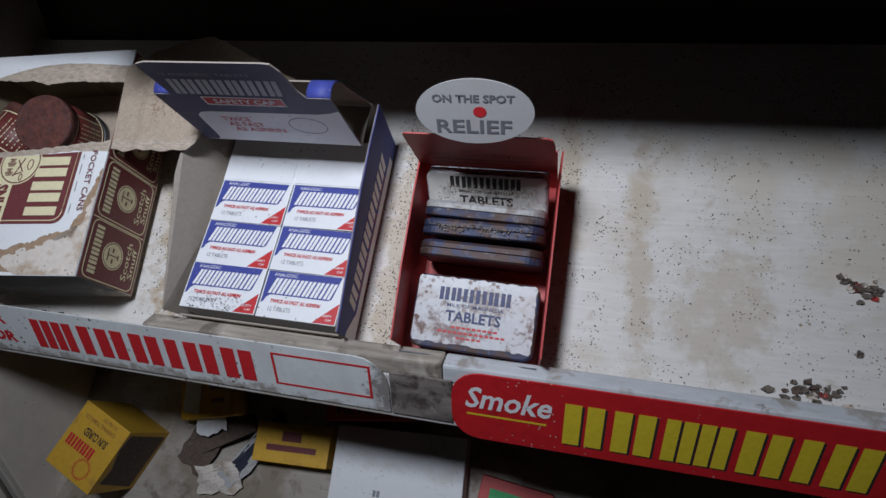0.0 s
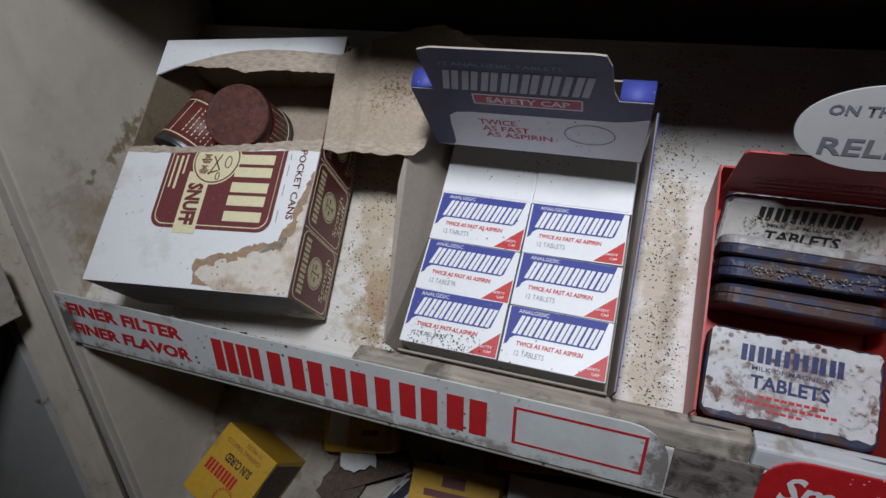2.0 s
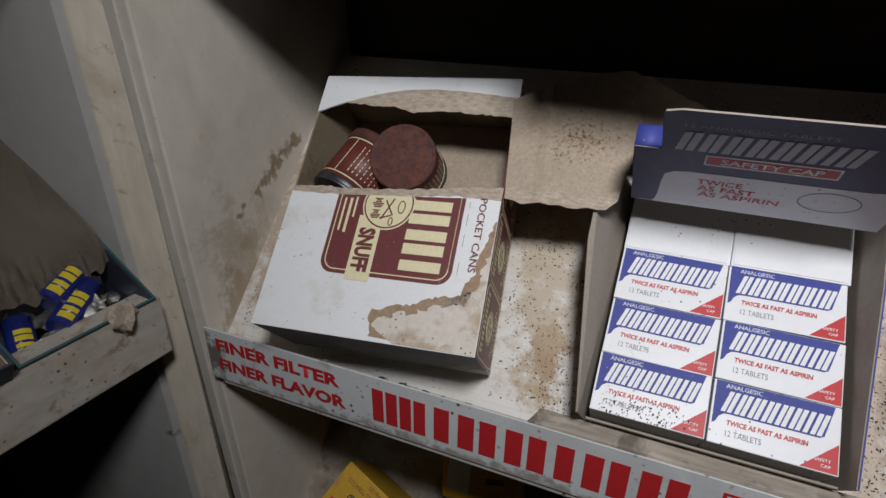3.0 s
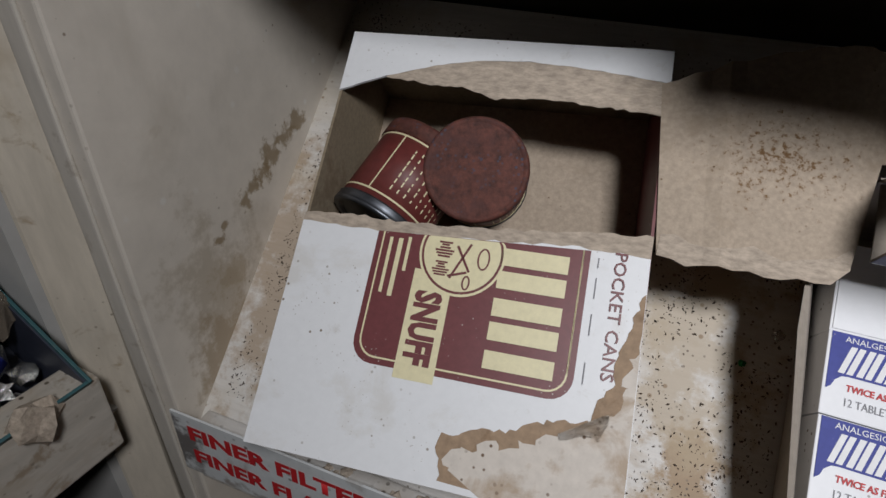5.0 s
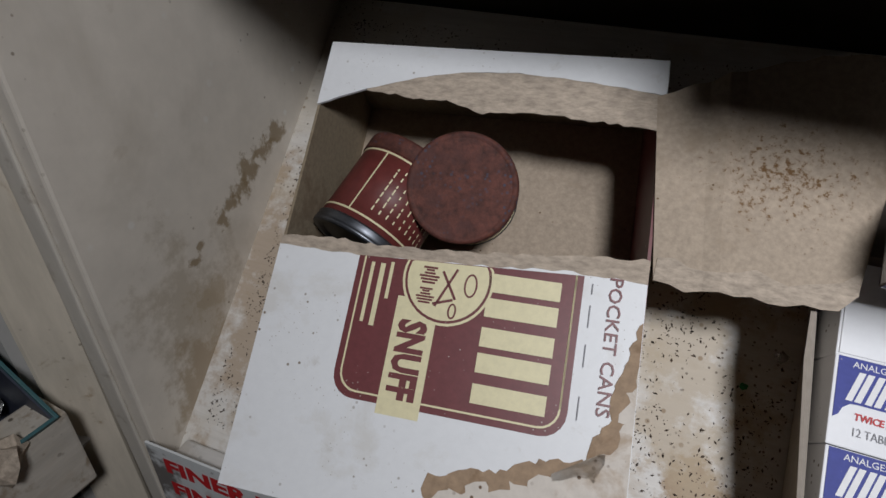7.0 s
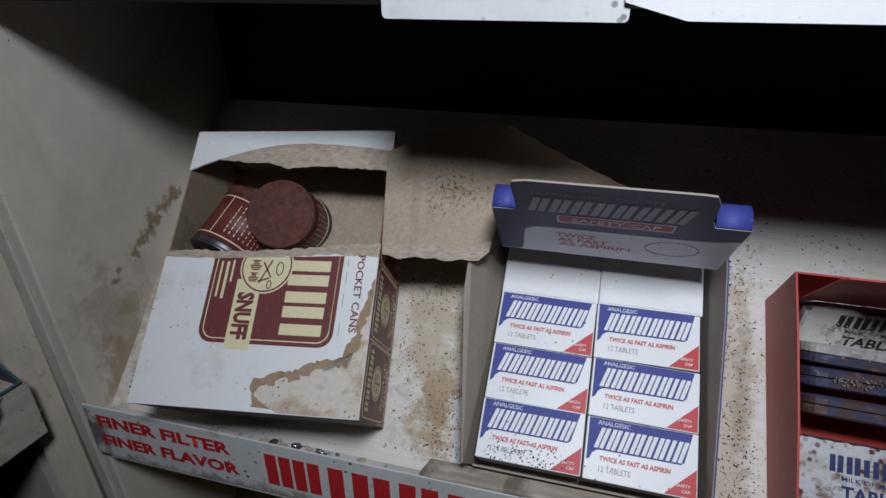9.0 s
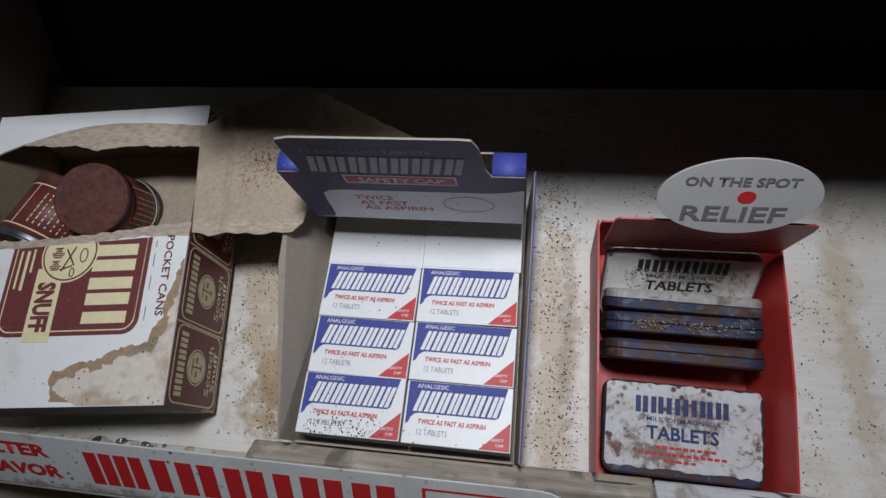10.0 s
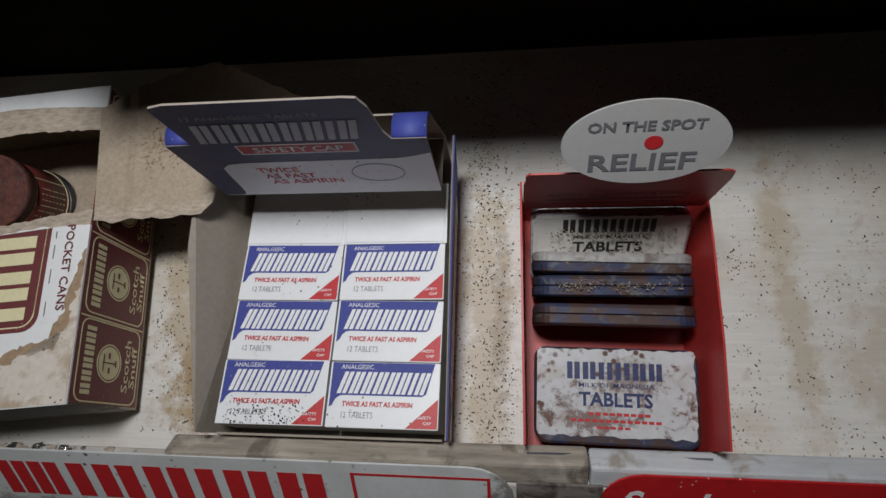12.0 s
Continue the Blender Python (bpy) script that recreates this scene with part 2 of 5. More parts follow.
CAN_RUST = surface("can_rust", (0.115, 0.036, 0.025), 0.75, grain=(240, 0.6), bump=0.8, blotch=[((0.085, 0.03, 0.025), 90, 0.52, 0.7)],
                   speck=[((0.06, 0.06, 0.09), 420, 0.36), ((0.17, 0.06, 0.03), 260, 0.25)])
STEEL = surface("dull_steel", (0.16, 0.17, 0.19), 0.4, 0.9, grain=(200, 0.2), bump=0.1)
BOX_RED = surface("red_card", (0.52, 0.045, 0.04), 0.45, grain=(250, 0.12), bump=0.08, blotch=[((0.33, 0.07, 0.06), 50, 0.6, 0.5)],
                  speck=[((0.15, 0.08, 0.06), 250, 0.18)])
TIN_BLUE = surface("rusted_blue_tin", (0.036, 0.044, 0.095), 0.55, 0.25, grain=(220, 0.45), stretch=(0.4, 1, 1), bump=0.5,
                   blotch=[((0.17, 0.16, 0.165), 55, 0.53, 0.75), ((0.07, 0.036, 0.025), 80, 0.455, 0.9), ((0.16, 0.15, 0.14), 150, 0.60, 0.7)])
TIN_WHITE = surface("dirty_white_tin", (0.58, 0.58, 0.60), 0.38, grain=(200, 0.1), bump=0.2,
                    blotch=[((0.46, 0.43, 0.40), 70, 0.50, 0.6), ((0.13, 0.06, 0.04), 95, 0.548, 0.95), ((0.14, 0.055, 0.035), 170, 0.575, 0.9)], speck=[((0.11, 0.045, 0.03), 200, 0.36)],
                    patch=[((0.15, 0.06, 0.04), (0.030, 0.012, 0.0142), (0.022, 0.010, 1), 0.8, 190), ((0.13, 0.06, 0.045), (0.050, 0.034, 0.0142), (0.016, 0.012, 1), 0.6, 220)])
OLD_TIN = surface("faded_white_tin", (0.70, 0.68, 0.64), 0.4, grain=(200, 0.08), bump=0.15, blotch=[((0.52, 0.47, 0.40), 60, 0.56, 0.6), ((0.16, 0.09, 0.06), 110, 0.64, 0.8)])
TIN_GREY = surface("grey_tin", (0.36, 0.35, 0.34), 0.5, 0.1, grain=(200, 0.25), bump=0.3, blotch=[((0.14, 0.10, 0.08), 75, 0.53, 0.8)])
YELLOW = surface("yellow_card", (0.62, 0.36, 0.03), 0.55, grain=(220, 0.1), bump=0.08, blotch=[((0.38, 0.2, 0.05), 40, 0.6, 0.5)])
GREASY = surface("greasy_card", (0.085, 0.072, 0.062), 0.5, grain=(160, 0.5), stretch=(0.15, 1, 1), bump=0.3,
                 blotch=[((0.30, 0.25, 0.20), 30, 0.58, 0.6), ((0.40, 0.36, 0.31), 110, 0.64, 0.7)], patch=[((0.42, 0.37, 0.30), (0.150, 0, 0.006), (0.030, 1, 0.022), 0.8, 90)])
LEFT_LIP = surface("worn_left_lip", (0.50, 0.46, 0.40), 0.6, grain=(120, 0.2), stretch=(1, 0.2, 1), bump=0.4,
                   blotch=[((0.24, 0.17, 0.10), 55, 0.56, 0.7), ((0.40, 0.33, 0.25), 18, 0.50, 0.6)], speck=[((0.08, 0.06, 0.04), 200, 0.25)])
TORN_BROWN = surface("scuffed_brown", (0.12, 0.085, 0.065), 0.85, grain=(260, 0.4), bump=0.5)
TEAL = surface("teal_card", (0.03, 0.10, 0.11), 0.5, grain=(220, 0.15), bump=0.1, blotch=[((0.12, 0.10, 0.08), 50, 0.6, 0.6)])
NAVY = surface("navy_card", (0.03, 0.035, 0.055), 0.5, grain=(220, 0.2), bump=0.1, blotch=[((0.09, 0.08, 0.07), 60, 0.6, 0.6)])
FOIL = surface("foil", (0.75, 0.74, 0.70), 0.22, 0.95, grain=(900, 0.3), bump=1.0)
GREEN = surface("green_wrap", (0.02, 0.26, 0.07), 0.3, 0.2, grain=(500, 0.2), bump=0.3)
BLUE_WRAP = surface("blue_wrap", (0.02, 0.03, 0.20), 0.25, grain=(500, 0.2), bump=0.3)
GRAIN = surface("dark_droppings", (0.07, 0.05, 0.035), 0.8, grain=(900, 0.3), bump=0, island=0.7)
GRIT = surface("pale_grit", (0.24, 0.20, 0.16), 0.8, grain=(900, 0.3), bump=0, island=0.8)
FLAKE_RED = surface("red_flake", (0.42, 0.05, 0.04), 0.6, grain=(300, 0.3), bump=0.3)
FLAKE_GREY = surface("grey_flake", (0.17, 0.14, 0.12), 0.8, grain=(300, 0.5), bump=0.5)
ROOM = surface("room_wall", (0.05, 0.045, 0.04), 0.8, grain=(12, 0.1), bump=0.1)


def film_material():
    m = bpy.data.materials.new("clear_film")
    m.use_nodes = True
    nt = m.node_tree
    nt.nodes.clear()
    out = nt.nodes.new("ShaderNodeOutputMaterial")
    mix = nt.nodes.new("ShaderNodeMixShader")
    mix.inputs[0].default_value = 0.42
    see = nt.nodes.new("ShaderNodeBsdfTransparent")
    see.inputs[0].default_value = (0.80, 0.77, 0.72, 1)
    gloss = nt.nodes.new("ShaderNodeBsdfPrincipled")
    gloss.inputs["Base Color"].default_value = (0.30, 0.25, 0.20, 1)
    gloss.inputs["Roughness"].default_value = 0.10
    n = nt.nodes.new("ShaderNodeTexNoise")
    n.inputs["Scale"].default_value, n.inputs["Detail"].default_value = 60, 4
    b = nt.nodes.new("ShaderNodeBump")
    b.inputs["Distance"].default_value, b.inputs["Strength"].default_value = 0.003, 0.7
    nt.links.new(n.outputs["Fac"], b.inputs["Height"])
    nt.links.new(b.outputs[0], gloss.inputs["Normal"])
    nt.links.new(see.outputs[0], mix.inputs[1])
    nt.links.new(gloss.outputs[0], mix.inputs[2])
    nt.links.new(mix.outputs[0], out.inputs[0])
    return m


FILM = film_material()


# ---- builders ----
def part(name, bm, material, parent=None, label=""):
    me = bpy.data.meshes.new(name)
    bm.normal_update()
    bm.to_mesh(me)
    bm.free()
    me.materials.append(material)
    ob = new(name, me)
    ob.parent = parent
    return tagged(ob, label)


def thing(name, m, label, category, group=""):
    ob = new(name)
    ob.empty_display_size = 0.02
    ob.matrix_world = m
    return tagged(ob, label, category, group)


def fixed(name, bm, material, m=Matrix(), label="", category=""):
    ob = part(name, bm, material, None, label)
    ob.matrix_world = m
    return tagged(ob, "", category, "", "structure")


def box(x0, x1, y0, y1, z0, z1, bevel=0.0, bm=None):
    bm = bm or bmesh.new()
    made = bmesh.ops.create_cube(bm, size=1, matrix=Matrix.Translation(((x0 + x1) / 2, (y0 + y1) / 2, (z0 + z1) / 2)) @ Matrix.Diagonal((x1 - x0, y1 - y0, z1 - z0, 1)))
    if bevel:
        edges = list({e for v in made["verts"] for e in v.link_edges})
        bmesh.ops.bevel(bm, geom=edges, offset=bevel, segments=2, affect="EDGES", profile=0.6)
    return bm


def plate(points, thick, bm=None):
    """A flat polygon of 3D points, thickened along its normal (behind the face as the points wind)."""
    bm = bm or bmesh.new()
    vs = [bm.verts.new(p) for p in points]
    f = bm.faces.new(vs)
    f.normal_update()
    back = f.normal * -thick
    made = bmesh.ops.extrude_face_region(bm, geom=[f])
    bmesh.ops.translate(bm, vec=back, verts=[g for g in made["geom"] if isinstance(g, bmesh.types.BMVert)])
    bmesh.ops.recalc_face_normals(bm, faces=bm.faces)
    return bm


def flat(points, z=0.0, thick=0.0002):
    return plate([(x, y, z) for x, y in points], thick)


def sheet(grid, thick, closed=False):
    """A curved sheet through rows of points, with thickness."""
    bm = bmesh.new()
    rows = [[bm.verts.new(p) for p in row] for row in grid]
    for a, b in zip(rows, rows[1:]):
        for i in range(len(a) - 1):
            bm.faces.new((a[i], a[i + 1], b[i + 1], b[i]))
    bm.normal_update()
    bmesh.ops.solidify(bm, geom=list(bm.faces), thickness=thick)
    for f in bm.faces:
        f.smooth = False
    return bm


def rounded(x0, x1, y0, y1, r, corners="abcd", n=5):
    """An outline, anticlockwise from the lower left; corners a (low left), b (low right), c, d are round."""
    out = []
    for key, cx, cy, start, px, py in (("a", x0 + r, y0 + r, 180, x0, y0), ("b", x1 - r, y0 + r, 270, x1, y0), ("c", x1 - r, y1 - r, 0, x1, y1), ("d", x0 + r, y1 - r, 90, x0, y1)):
        if key in corners:
            out += [(cx + r * math.cos(radians(start + 90 * i / n)), cy + r * math.sin(radians(start + 90 * i / n))) for i in range(n + 1)]
        else:
            out.append((px, py))
    return out


def ellipse(cx, cy, rx, ry, n=40):
    return [(cx + rx * math.cos(2 * math.pi * i / n), cy + ry * math.sin(2 * math.pi * i / n)) for i in range(n)]


def ring(outer, inner, z=0.0, thick=0.0002):
    bm = bmesh.new()
    n = len(outer)
    a = [bm.verts.new((*p, z)) for p in outer]
    b = [bm.verts.new((*p, z)) for p in inner]
    for i in range(n):
        bm.faces.new((a[i], a[(i + 1) % n], b[(i + 1) % n], b[i]))
    bm.normal_update()
    bmesh.ops.solidify(bm, geom=list(bm.faces), thickness=thick)
    return bm


def words(text, x0, x1, y0, y1, z=0.0, bold=0.02, shear=0.0, thick=0.0002):
    """Lettering in the built-in font, fitted to a rectangle."""
    cu = bpy.data.curves.new("words", "FONT")
    cu.body, cu.resolution_u, cu.offset, cu.shear = text, 2, bold, shear
    ob = bpy.data.objects.new("words", cu)
    scene.collection.objects.link(ob)
    bpy.context.view_layer.update()
    me = bpy.data.meshes.new_from_object(ob.evaluated_get(bpy.context.evaluated_depsgraph_get()))
    bpy.data.objects.remove(ob)
    bm = bmesh.new()
    bm.from_mesh(me)
    bpy.data.meshes.remove(me)
    xs, ys = [v.co.x for v in bm.verts], [v.co.y for v in bm.verts]
    ax, ay = (x1 - x0) / (max(xs) - min(xs)), (y1 - y0) / (max(ys) - min(ys))
    for v in bm.verts:
        v.co = (x0 + (v.co.x - min(xs)) * ax, y0 + (v.co.y - min(ys)) * ay, z)
    return bm


def brand(spec, x0, x1, y0, y1, m, material, parent, shear=0.0, stroke=0.43):
    """A trade name as plain upright bars: the digits of spec say how many bars stand for each letter."""
    wide = {"1": 0.42, "2": 1.0, "3": 1.2, "4": 1.55}
    total = sum(wide[c] for c in spec) + 0.24 * (len(spec) - 1)
    unit = (x1 - x0 - abs(shear) * (y1 - y0) * 0.5) / total
    x = x0
    for c in spec:
        w, count = wide[c] * unit, int(c)
        bar = unit * min(stroke, wide[c] / count * 0.86) if count > 1 else unit * 0.42
        for k in range(count):
            a = x + (w - bar) * (k / (count - 1) if count > 1 else 0)
            quad = ((a, y0), (a + bar, y0), (a + bar, y1), (a, y1))
            bm = bmesh.new()
            bm.faces.new([bm.verts.new((px + (py - y0) * shear, py, 0)) for px, py in quad])
            part("brand_bar", placed(bm, m), material, parent)
        x += w + 0.24 * unit


def bars(rows, z=0.0):
    """Unreadable print: plain bars (x0, x1, y0, y1)."""
    bm = bmesh.new()
    for x0, x1, y0, y1 in rows:
        bm.faces.new([bm.verts.new((x, y, z)) for x, y in ((x0, y0), (x1, y0), (x1, y1), (x0, y1))])
    return bm


def placed(bm, m):
    bmesh.ops.transform(bm, matrix=m, verts=bm.verts)
    return bm


def onto(origin, right, up):
    """The frame of a printed face: x along right, y along up, z out of it."""
    r, u = Vector(right).normalized(), Vector(up).normalized()
    n = r.cross(u)
    return Matrix(((r.x, u.x, n.x, origin[0]), (r.y, u.y, n.y, origin[1]), (r.z, u.z, n.z, origin[2]), (0, 0, 0, 1)))


def jagged(points, amount, step=0.0025, seed=1):
    """A torn line through 2D points."""
    out = []
    rng = random.Random(seed)
    for (ax, ay), (bx, by) in zip(points, points[1:]):
        n = max(1, int(math.hypot(bx - ax, by - ay) / step))
        for i in range(n):
            k = i / n
            out.append((ax + (bx - ax) * k + rng.uniform(-amount, amount), ay + (by - ay) * k + rng.uniform(-amount, amount)))
    out.append(points[-1])
    return out


# ---- the display rack: sloping shelves between upright walls ----
LEFT, RIGHT, PITCH, DEPTH = 0.0, 1.25, 0.285, 0.30


def shelf_row(level):
    drop = Matrix.Translation((0, 0, 0.302 if level == 1 else level * PITCH))
    word = {0: "middle", 1: "upper", -1: "lower"}[level]
    fixed("shelf_" + word, box(LEFT - 0.03, RIGHT, 0.007, DEPTH, -0.016, 0), {0: SHELF, 1: SHADE_DARK_WOOD, -1: SHADED_DIRTY_SHELF}[level], drop @ SLOPE, {0: "sloping off-white painted wooden shelf with brown stains and dirt", 1: "sloping wooden shelf above, coloured dark for its shade", -1: "dirty sloping shelf below, its paint darkened for shade"}[level], "shelf")
    # upright lip that keeps the goods from sliding off
    bm = box(0.2575 if level == 1 else LEFT + 0.022, RIGHT, -0.0035, 0.0115, -0.015 if level == 1 else -0.028, 0.0105, 0.0012)
    fixed("trim_lip_" + word, bm, LIP, drop, "painted wooden lip along the shelf front", "shelf lip")


shelf_row(0)
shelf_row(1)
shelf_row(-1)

# worn strip on the lip, from the end of the first board to the right
bm = box(0.262, 0.50, -0.0035, 0.0105, 0.0109, 0.0255, 0.002)
for v in bm.verts:
    v.co.y += 0.0008 * math.sin(v.co.x * 40)
    if v.co.x < 0.3 and v.co.z > 0.02:
        v.co.x += 0.006
fixed("trim_strip", bm, WOOD, Matrix(), "worn grey wooden strip on the shelf lip", "wood strip")
fixed("trim_strip_painted", box(0.5004, RIGHT, -0.0035, 0.0105, 0.0109, 0.0252, 0.002), PALE_LIP, Matrix(), "strip on the shelf lip with worn bluish white paint", "wood strip")
fixed("trim_patch", box(0.463, 0.507, -0.0052, -0.0037, -0.023, 0.014, 0.0006), RUSTY, Matrix(), "bare rusty patch of the lip between two signs", "lip")

# walls; the side wall leans a little, its front edge shows beside the post
LEAN = Matrix.Translation((0.0125, 0.0011, 0)) @ Matrix.Rotation(radians(-2.5), 4, "Y")
POST = Matrix.Translation((-0.0077, 0.0011, 0)) @ Matrix.Rotation(radians(-1.5), 4, "Y") @ Matrix.Rotation(radians(-0.4), 4, "X")
fixed("wall_left", box(-0.0165, 0.0, 0.0, 0.55, -0.9, 0.8, 0.0015), WALL, LEAN, "cream painted side wall of the rack, stained and peeling", "wall")
# solid dark strip stands in for the shade in this gap
fixed("trim_joint", box(-0.0030, 0.0016, 0.0035, 0.0150, -0.9, 0.8), SHADE_DARK_WOOD, POST, "dark strip in the joint between post and wall, for its shade", "joint")
fixed("trim_wall_edge", box(-0.0182, -0.0085, -0.0022, 0.0, -0.9, 0.8, 0.0010), EDGE, LEAN, "grey trim board along the wall edge", "trim")
fixed("trim_post", box(-0.0265, -0.0016, -0.001, 0.014, -0.9, 0.8, 0.002), TRIM, POST @ Matrix.Rotation(radians(36), 4, "Z"), "upright corner post with chipped cream paint and brown wear", "post")
fixed("wall_side_panel", box(-0.6, -0.0290, -0.0170, 0.0, -0.9, 0.8), PANEL, POST, "grey painted panel closing the neighbouring rack", "wall")
# back board coloured near black to deepen the shade behind the goods
fixed("wall_back", box(-0.2, RIGHT, 0.242, 0.256, -0.9, 0.8), SHADE_DARK_WOOD, Matrix(), "back board of the rack, coloured dark for its shade", "wall")
fixed("wall_right", box(RIGHT, RIGHT + 0.02, 0.0, 0.55, -0.9, 0.8), WALL, Matrix(), "cream painted end wall of the rack", "wall")

# room round the rack
fixed("floor", box(-2.2, 2.8, -3.2, 1.0, -0.95, -0.9), ROOM, Matrix(), "grey floor of the store", "floor")
fixed("ceiling", box(-2.2, 2.8, -3.2, 1.0, 1.6, 1.65), ROOM, Matrix(), "dim ceiling of the store", "ceiling")
fixed("wall_room_front", box(-2.2, 2.8, -3.25, -3.2, -0.9, 1.6), ROOM, Matrix(), "dim wall of the store", "wall")
fixed("wall_room_west", box(-2.25, -2.2, -3.2, 1.0, -0.9, 1.6), ROOM, Matrix(), "dim wall of the store", "wall")
fixed("wall_room_east", box(2.8, 2.85, -3.2, 1.0, -0.9, 1.6), ROOM, Matrix(), "dim wall of the store", "wall")
fixed("wall_room_north", box(-2.2, 2.8, 1.0, 1.05, -0.9, 1.6), ROOM, Matrix(), "dim wall of the store", "wall")

# neighbouring rack, facing along x
TURN_LEFT = Matrix.Translation((-0.0035, -0.0210, 0.005)) @ Matrix.Rotation(radians(-6), 4, "Z")
fixed("trim_left_lip", box(-0.020, 0.0, -0.75, 0.0, 0.003, 0.050, 0.0015), LEFT_LIP, TURN_LEFT, "worn grey-brown painted lip of the neighbouring shelf", "shelf lip")
LEFT_SHELF = TURN_LEFT @ Matrix.Translation((-0.020, 0, 0.012)) @ Matrix.Rotation(radians(34), 4, "Y")
fixed("shelf_left", box(-0.36, 0.004, -0.75, 0.010, -0.014, 0.0), PANEL, LEFT_SHELF, "grey painted sloping shelf of the neighbouring rack", "shelf")
fixed("wall_left_back", box(-0.36, -0.345, -0.9, 0.010, -0.9, 0.8), SHADE_DARK_WOOD, Matrix(), "back board of the neighbouring rack, coloured dark for its shade", "wall")
fixed("shelf_left_upper", box(-0.36, 0.004, -0.75, 0.010, -0.014, 0.0), PANEL, Matrix.Translation((0, 0, 0.30)) @ LEFT_SHELF, "grey shelf above in the neighbouring rack", "shelf")
fixed("trim_left_lip_upper", box(-0.020, 0.0, -0.75, 0.0, 0.003, 0.050, 0.0015), LIP, Matrix.Translation((0, 0, 0.30)) @ TURN_LEFT, "pale lip of the shelf above", "shelf lip")

# ---- tobacco signs on the lips ----
FACE = onto((0, 0, 0), (1, 0, 0), (0, 0, 1))


def sign(name, outline, y, material, label):
    ob = thing(name, Matrix.Translation((0, y, 0)), label, "sign")
    part("plate", placed(flat(outline, 0, 0.0012), FACE), material, ob)
    return ob


def printed(name, bm, material, ob, label="", lift=0.0003):
    return part(name, placed(bm, FACE @ Matrix.Translation((0, 0, lift))), material, ob, label)


out = rounded(0.014, 0.462, -0.0225, 0.0235, 0.024, "c")
white_sign = sign("shelf_sign", out, -0.0050, SIGN_WHITE, "white enamelled tobacco sign with red print, grimy, on the shelf lip")
printed("lettering", words("FINER FILTER", 0.0235, 0.1325, 0.0055, 0.0165, bold=0.045), INK_RED, white_sign, "red slogan")
printed("lettering", words("FINER FLAVOR", 0.0235, 0.1365, -0.0125, -0.0015, bold=0.045), INK_RED, white_sign, "red slogan")
ON = FACE @ Matrix.Translation((0, 0, 0.0003))
brand("4122122", 0.158, 0.358, -0.0135, 0.0145, ON, INK_RED, white_sign, 0, 0.43)
printed("red_frame", ring([(0.374, -0.0125), (0.4495, -0.0125), (0.4495, 0.0165), (0.374, 0.0165)], [(0.376, -0.0108), (0.4477, -0.0108), (0.4477, 0.0148), (0.376, 0.0148)], thick=0.0001), INK_RED, white_sign, "thin red empty frame")

out = rounded(0.5065, 1.02, -0.0335, 0.0235, 0.02, "ad")
red_sign = sign("shelf_sign", out, -0.0054, SIGN_RED, "red enamelled tobacco sign with yellow print on the shelf lip")
printed("lettering", words("Smoke", 0.516, 0.573, -0.0055, 0.0130, bold=0.02, shear=0.25), INK_WHITE, red_sign, "white script word")
printed("underline", placed(flat([(0.517, -0.0118), (0.570, -0.0118), (0.570, -0.0103), (0.517, -0.0103)], 0, 0.0001), Matrix()), INK_YELLOW, red_sign, "yellow underline")
brand("224212", 0.5826, 0.7586, -0.0257, 0.0093, FACE @ Matrix.Translation((0, 0, 0.0002)), INK_BLACK, red_sign, 0, 0.43)
brand("224212", 0.581, 0.757, -0.0245, 0.0105, FACE @ Matrix.Translation((0, 0, 0.0004)), INK_YELLOW, red_sign, 0, 0.43)
printed("bar", bars([(0.774, 0.80, -0.018, 0.000), (0.806, 0.83, -0.018, 0.000)]), INK_WHITE, red_sign, "white print")

up_sign = thing("shelf_sign", Matrix.Translation((0, -0.0052, 0)), "plain white tag hanging over the lip of the upper shelf", "sign")
part("plate", placed(flat(rounded(0.256, 0.352, 0.2822, 0.320, 0.002), 0, 0.0012), FACE), SIGN_WHITE, up_sign)
up_sign = thing("shelf_sign", Matrix.Translation((0, -0.0072, 0)), "cream paper tag hanging over the lip of the upper shelf", "sign")
part("plate", placed(flat([(0.350, 0.2892), (0.372, 0.2832), (1.20, 0.2822), (1.20, 0.320), (0.346, 0.320)], 0, 0.0012), FACE), CARD, up_sign)

# ---- torn snuff carton with two cans ----
# it rides up on the lip at one front corner, so it sits askew
AS_LAID = pose(0.082, 0.0165, 0.0005, 0, 0, 6)
sx = Vector((0.147, 0.0160, -0.0060)).normalized()
sz = sx.cross(Vector((-0.020, 0.1936, 0.0035))).normalized()
sy = sz.cross(sx)
ASKEW = Matrix(((sx.x, sy.x, sz.x, 0), (sx.y, sy.y, sz.y, 0), (sx.z, sy.z, sz.z, 0), (0, 0, 0, 1))) @ Matrix.Scale(0.98, 4)
SN = SLOPE @ Matrix.Translation(Vector((0.232, 0.0381, 0.0675)) - ASKEW @ Vector((0.152, 0, 0.062))) @ ASKEW
W, D, H, T = 0.152, 0.199, 0.062, 0.0012
snuff = thing("snuff_carton", SN, "white and maroon snuff carton with its lid torn open, water-stained", "carton")
part("bottom", box(0, W, 0, D, 0, T), KRAFT, snuff)
part("front_panel", box(0, W, 0, T, T, H - T), GREASY, snuff, "dark greasy front panel with worn corner")
part("back_panel", box(0, W, D - T, D, T, H - T), SHADED_KRAFT, snuff)
part("left_panel", box(0, T, T, D - T, T, H - T), SHADED_KRAFT, snuff, "bare brown inner side, darkened for the shade inside")
right_panel = part("right_panel", box(W - T, W, T, D - T, T, H - T), INK_MAROON, snuff, "maroon printed side panel")
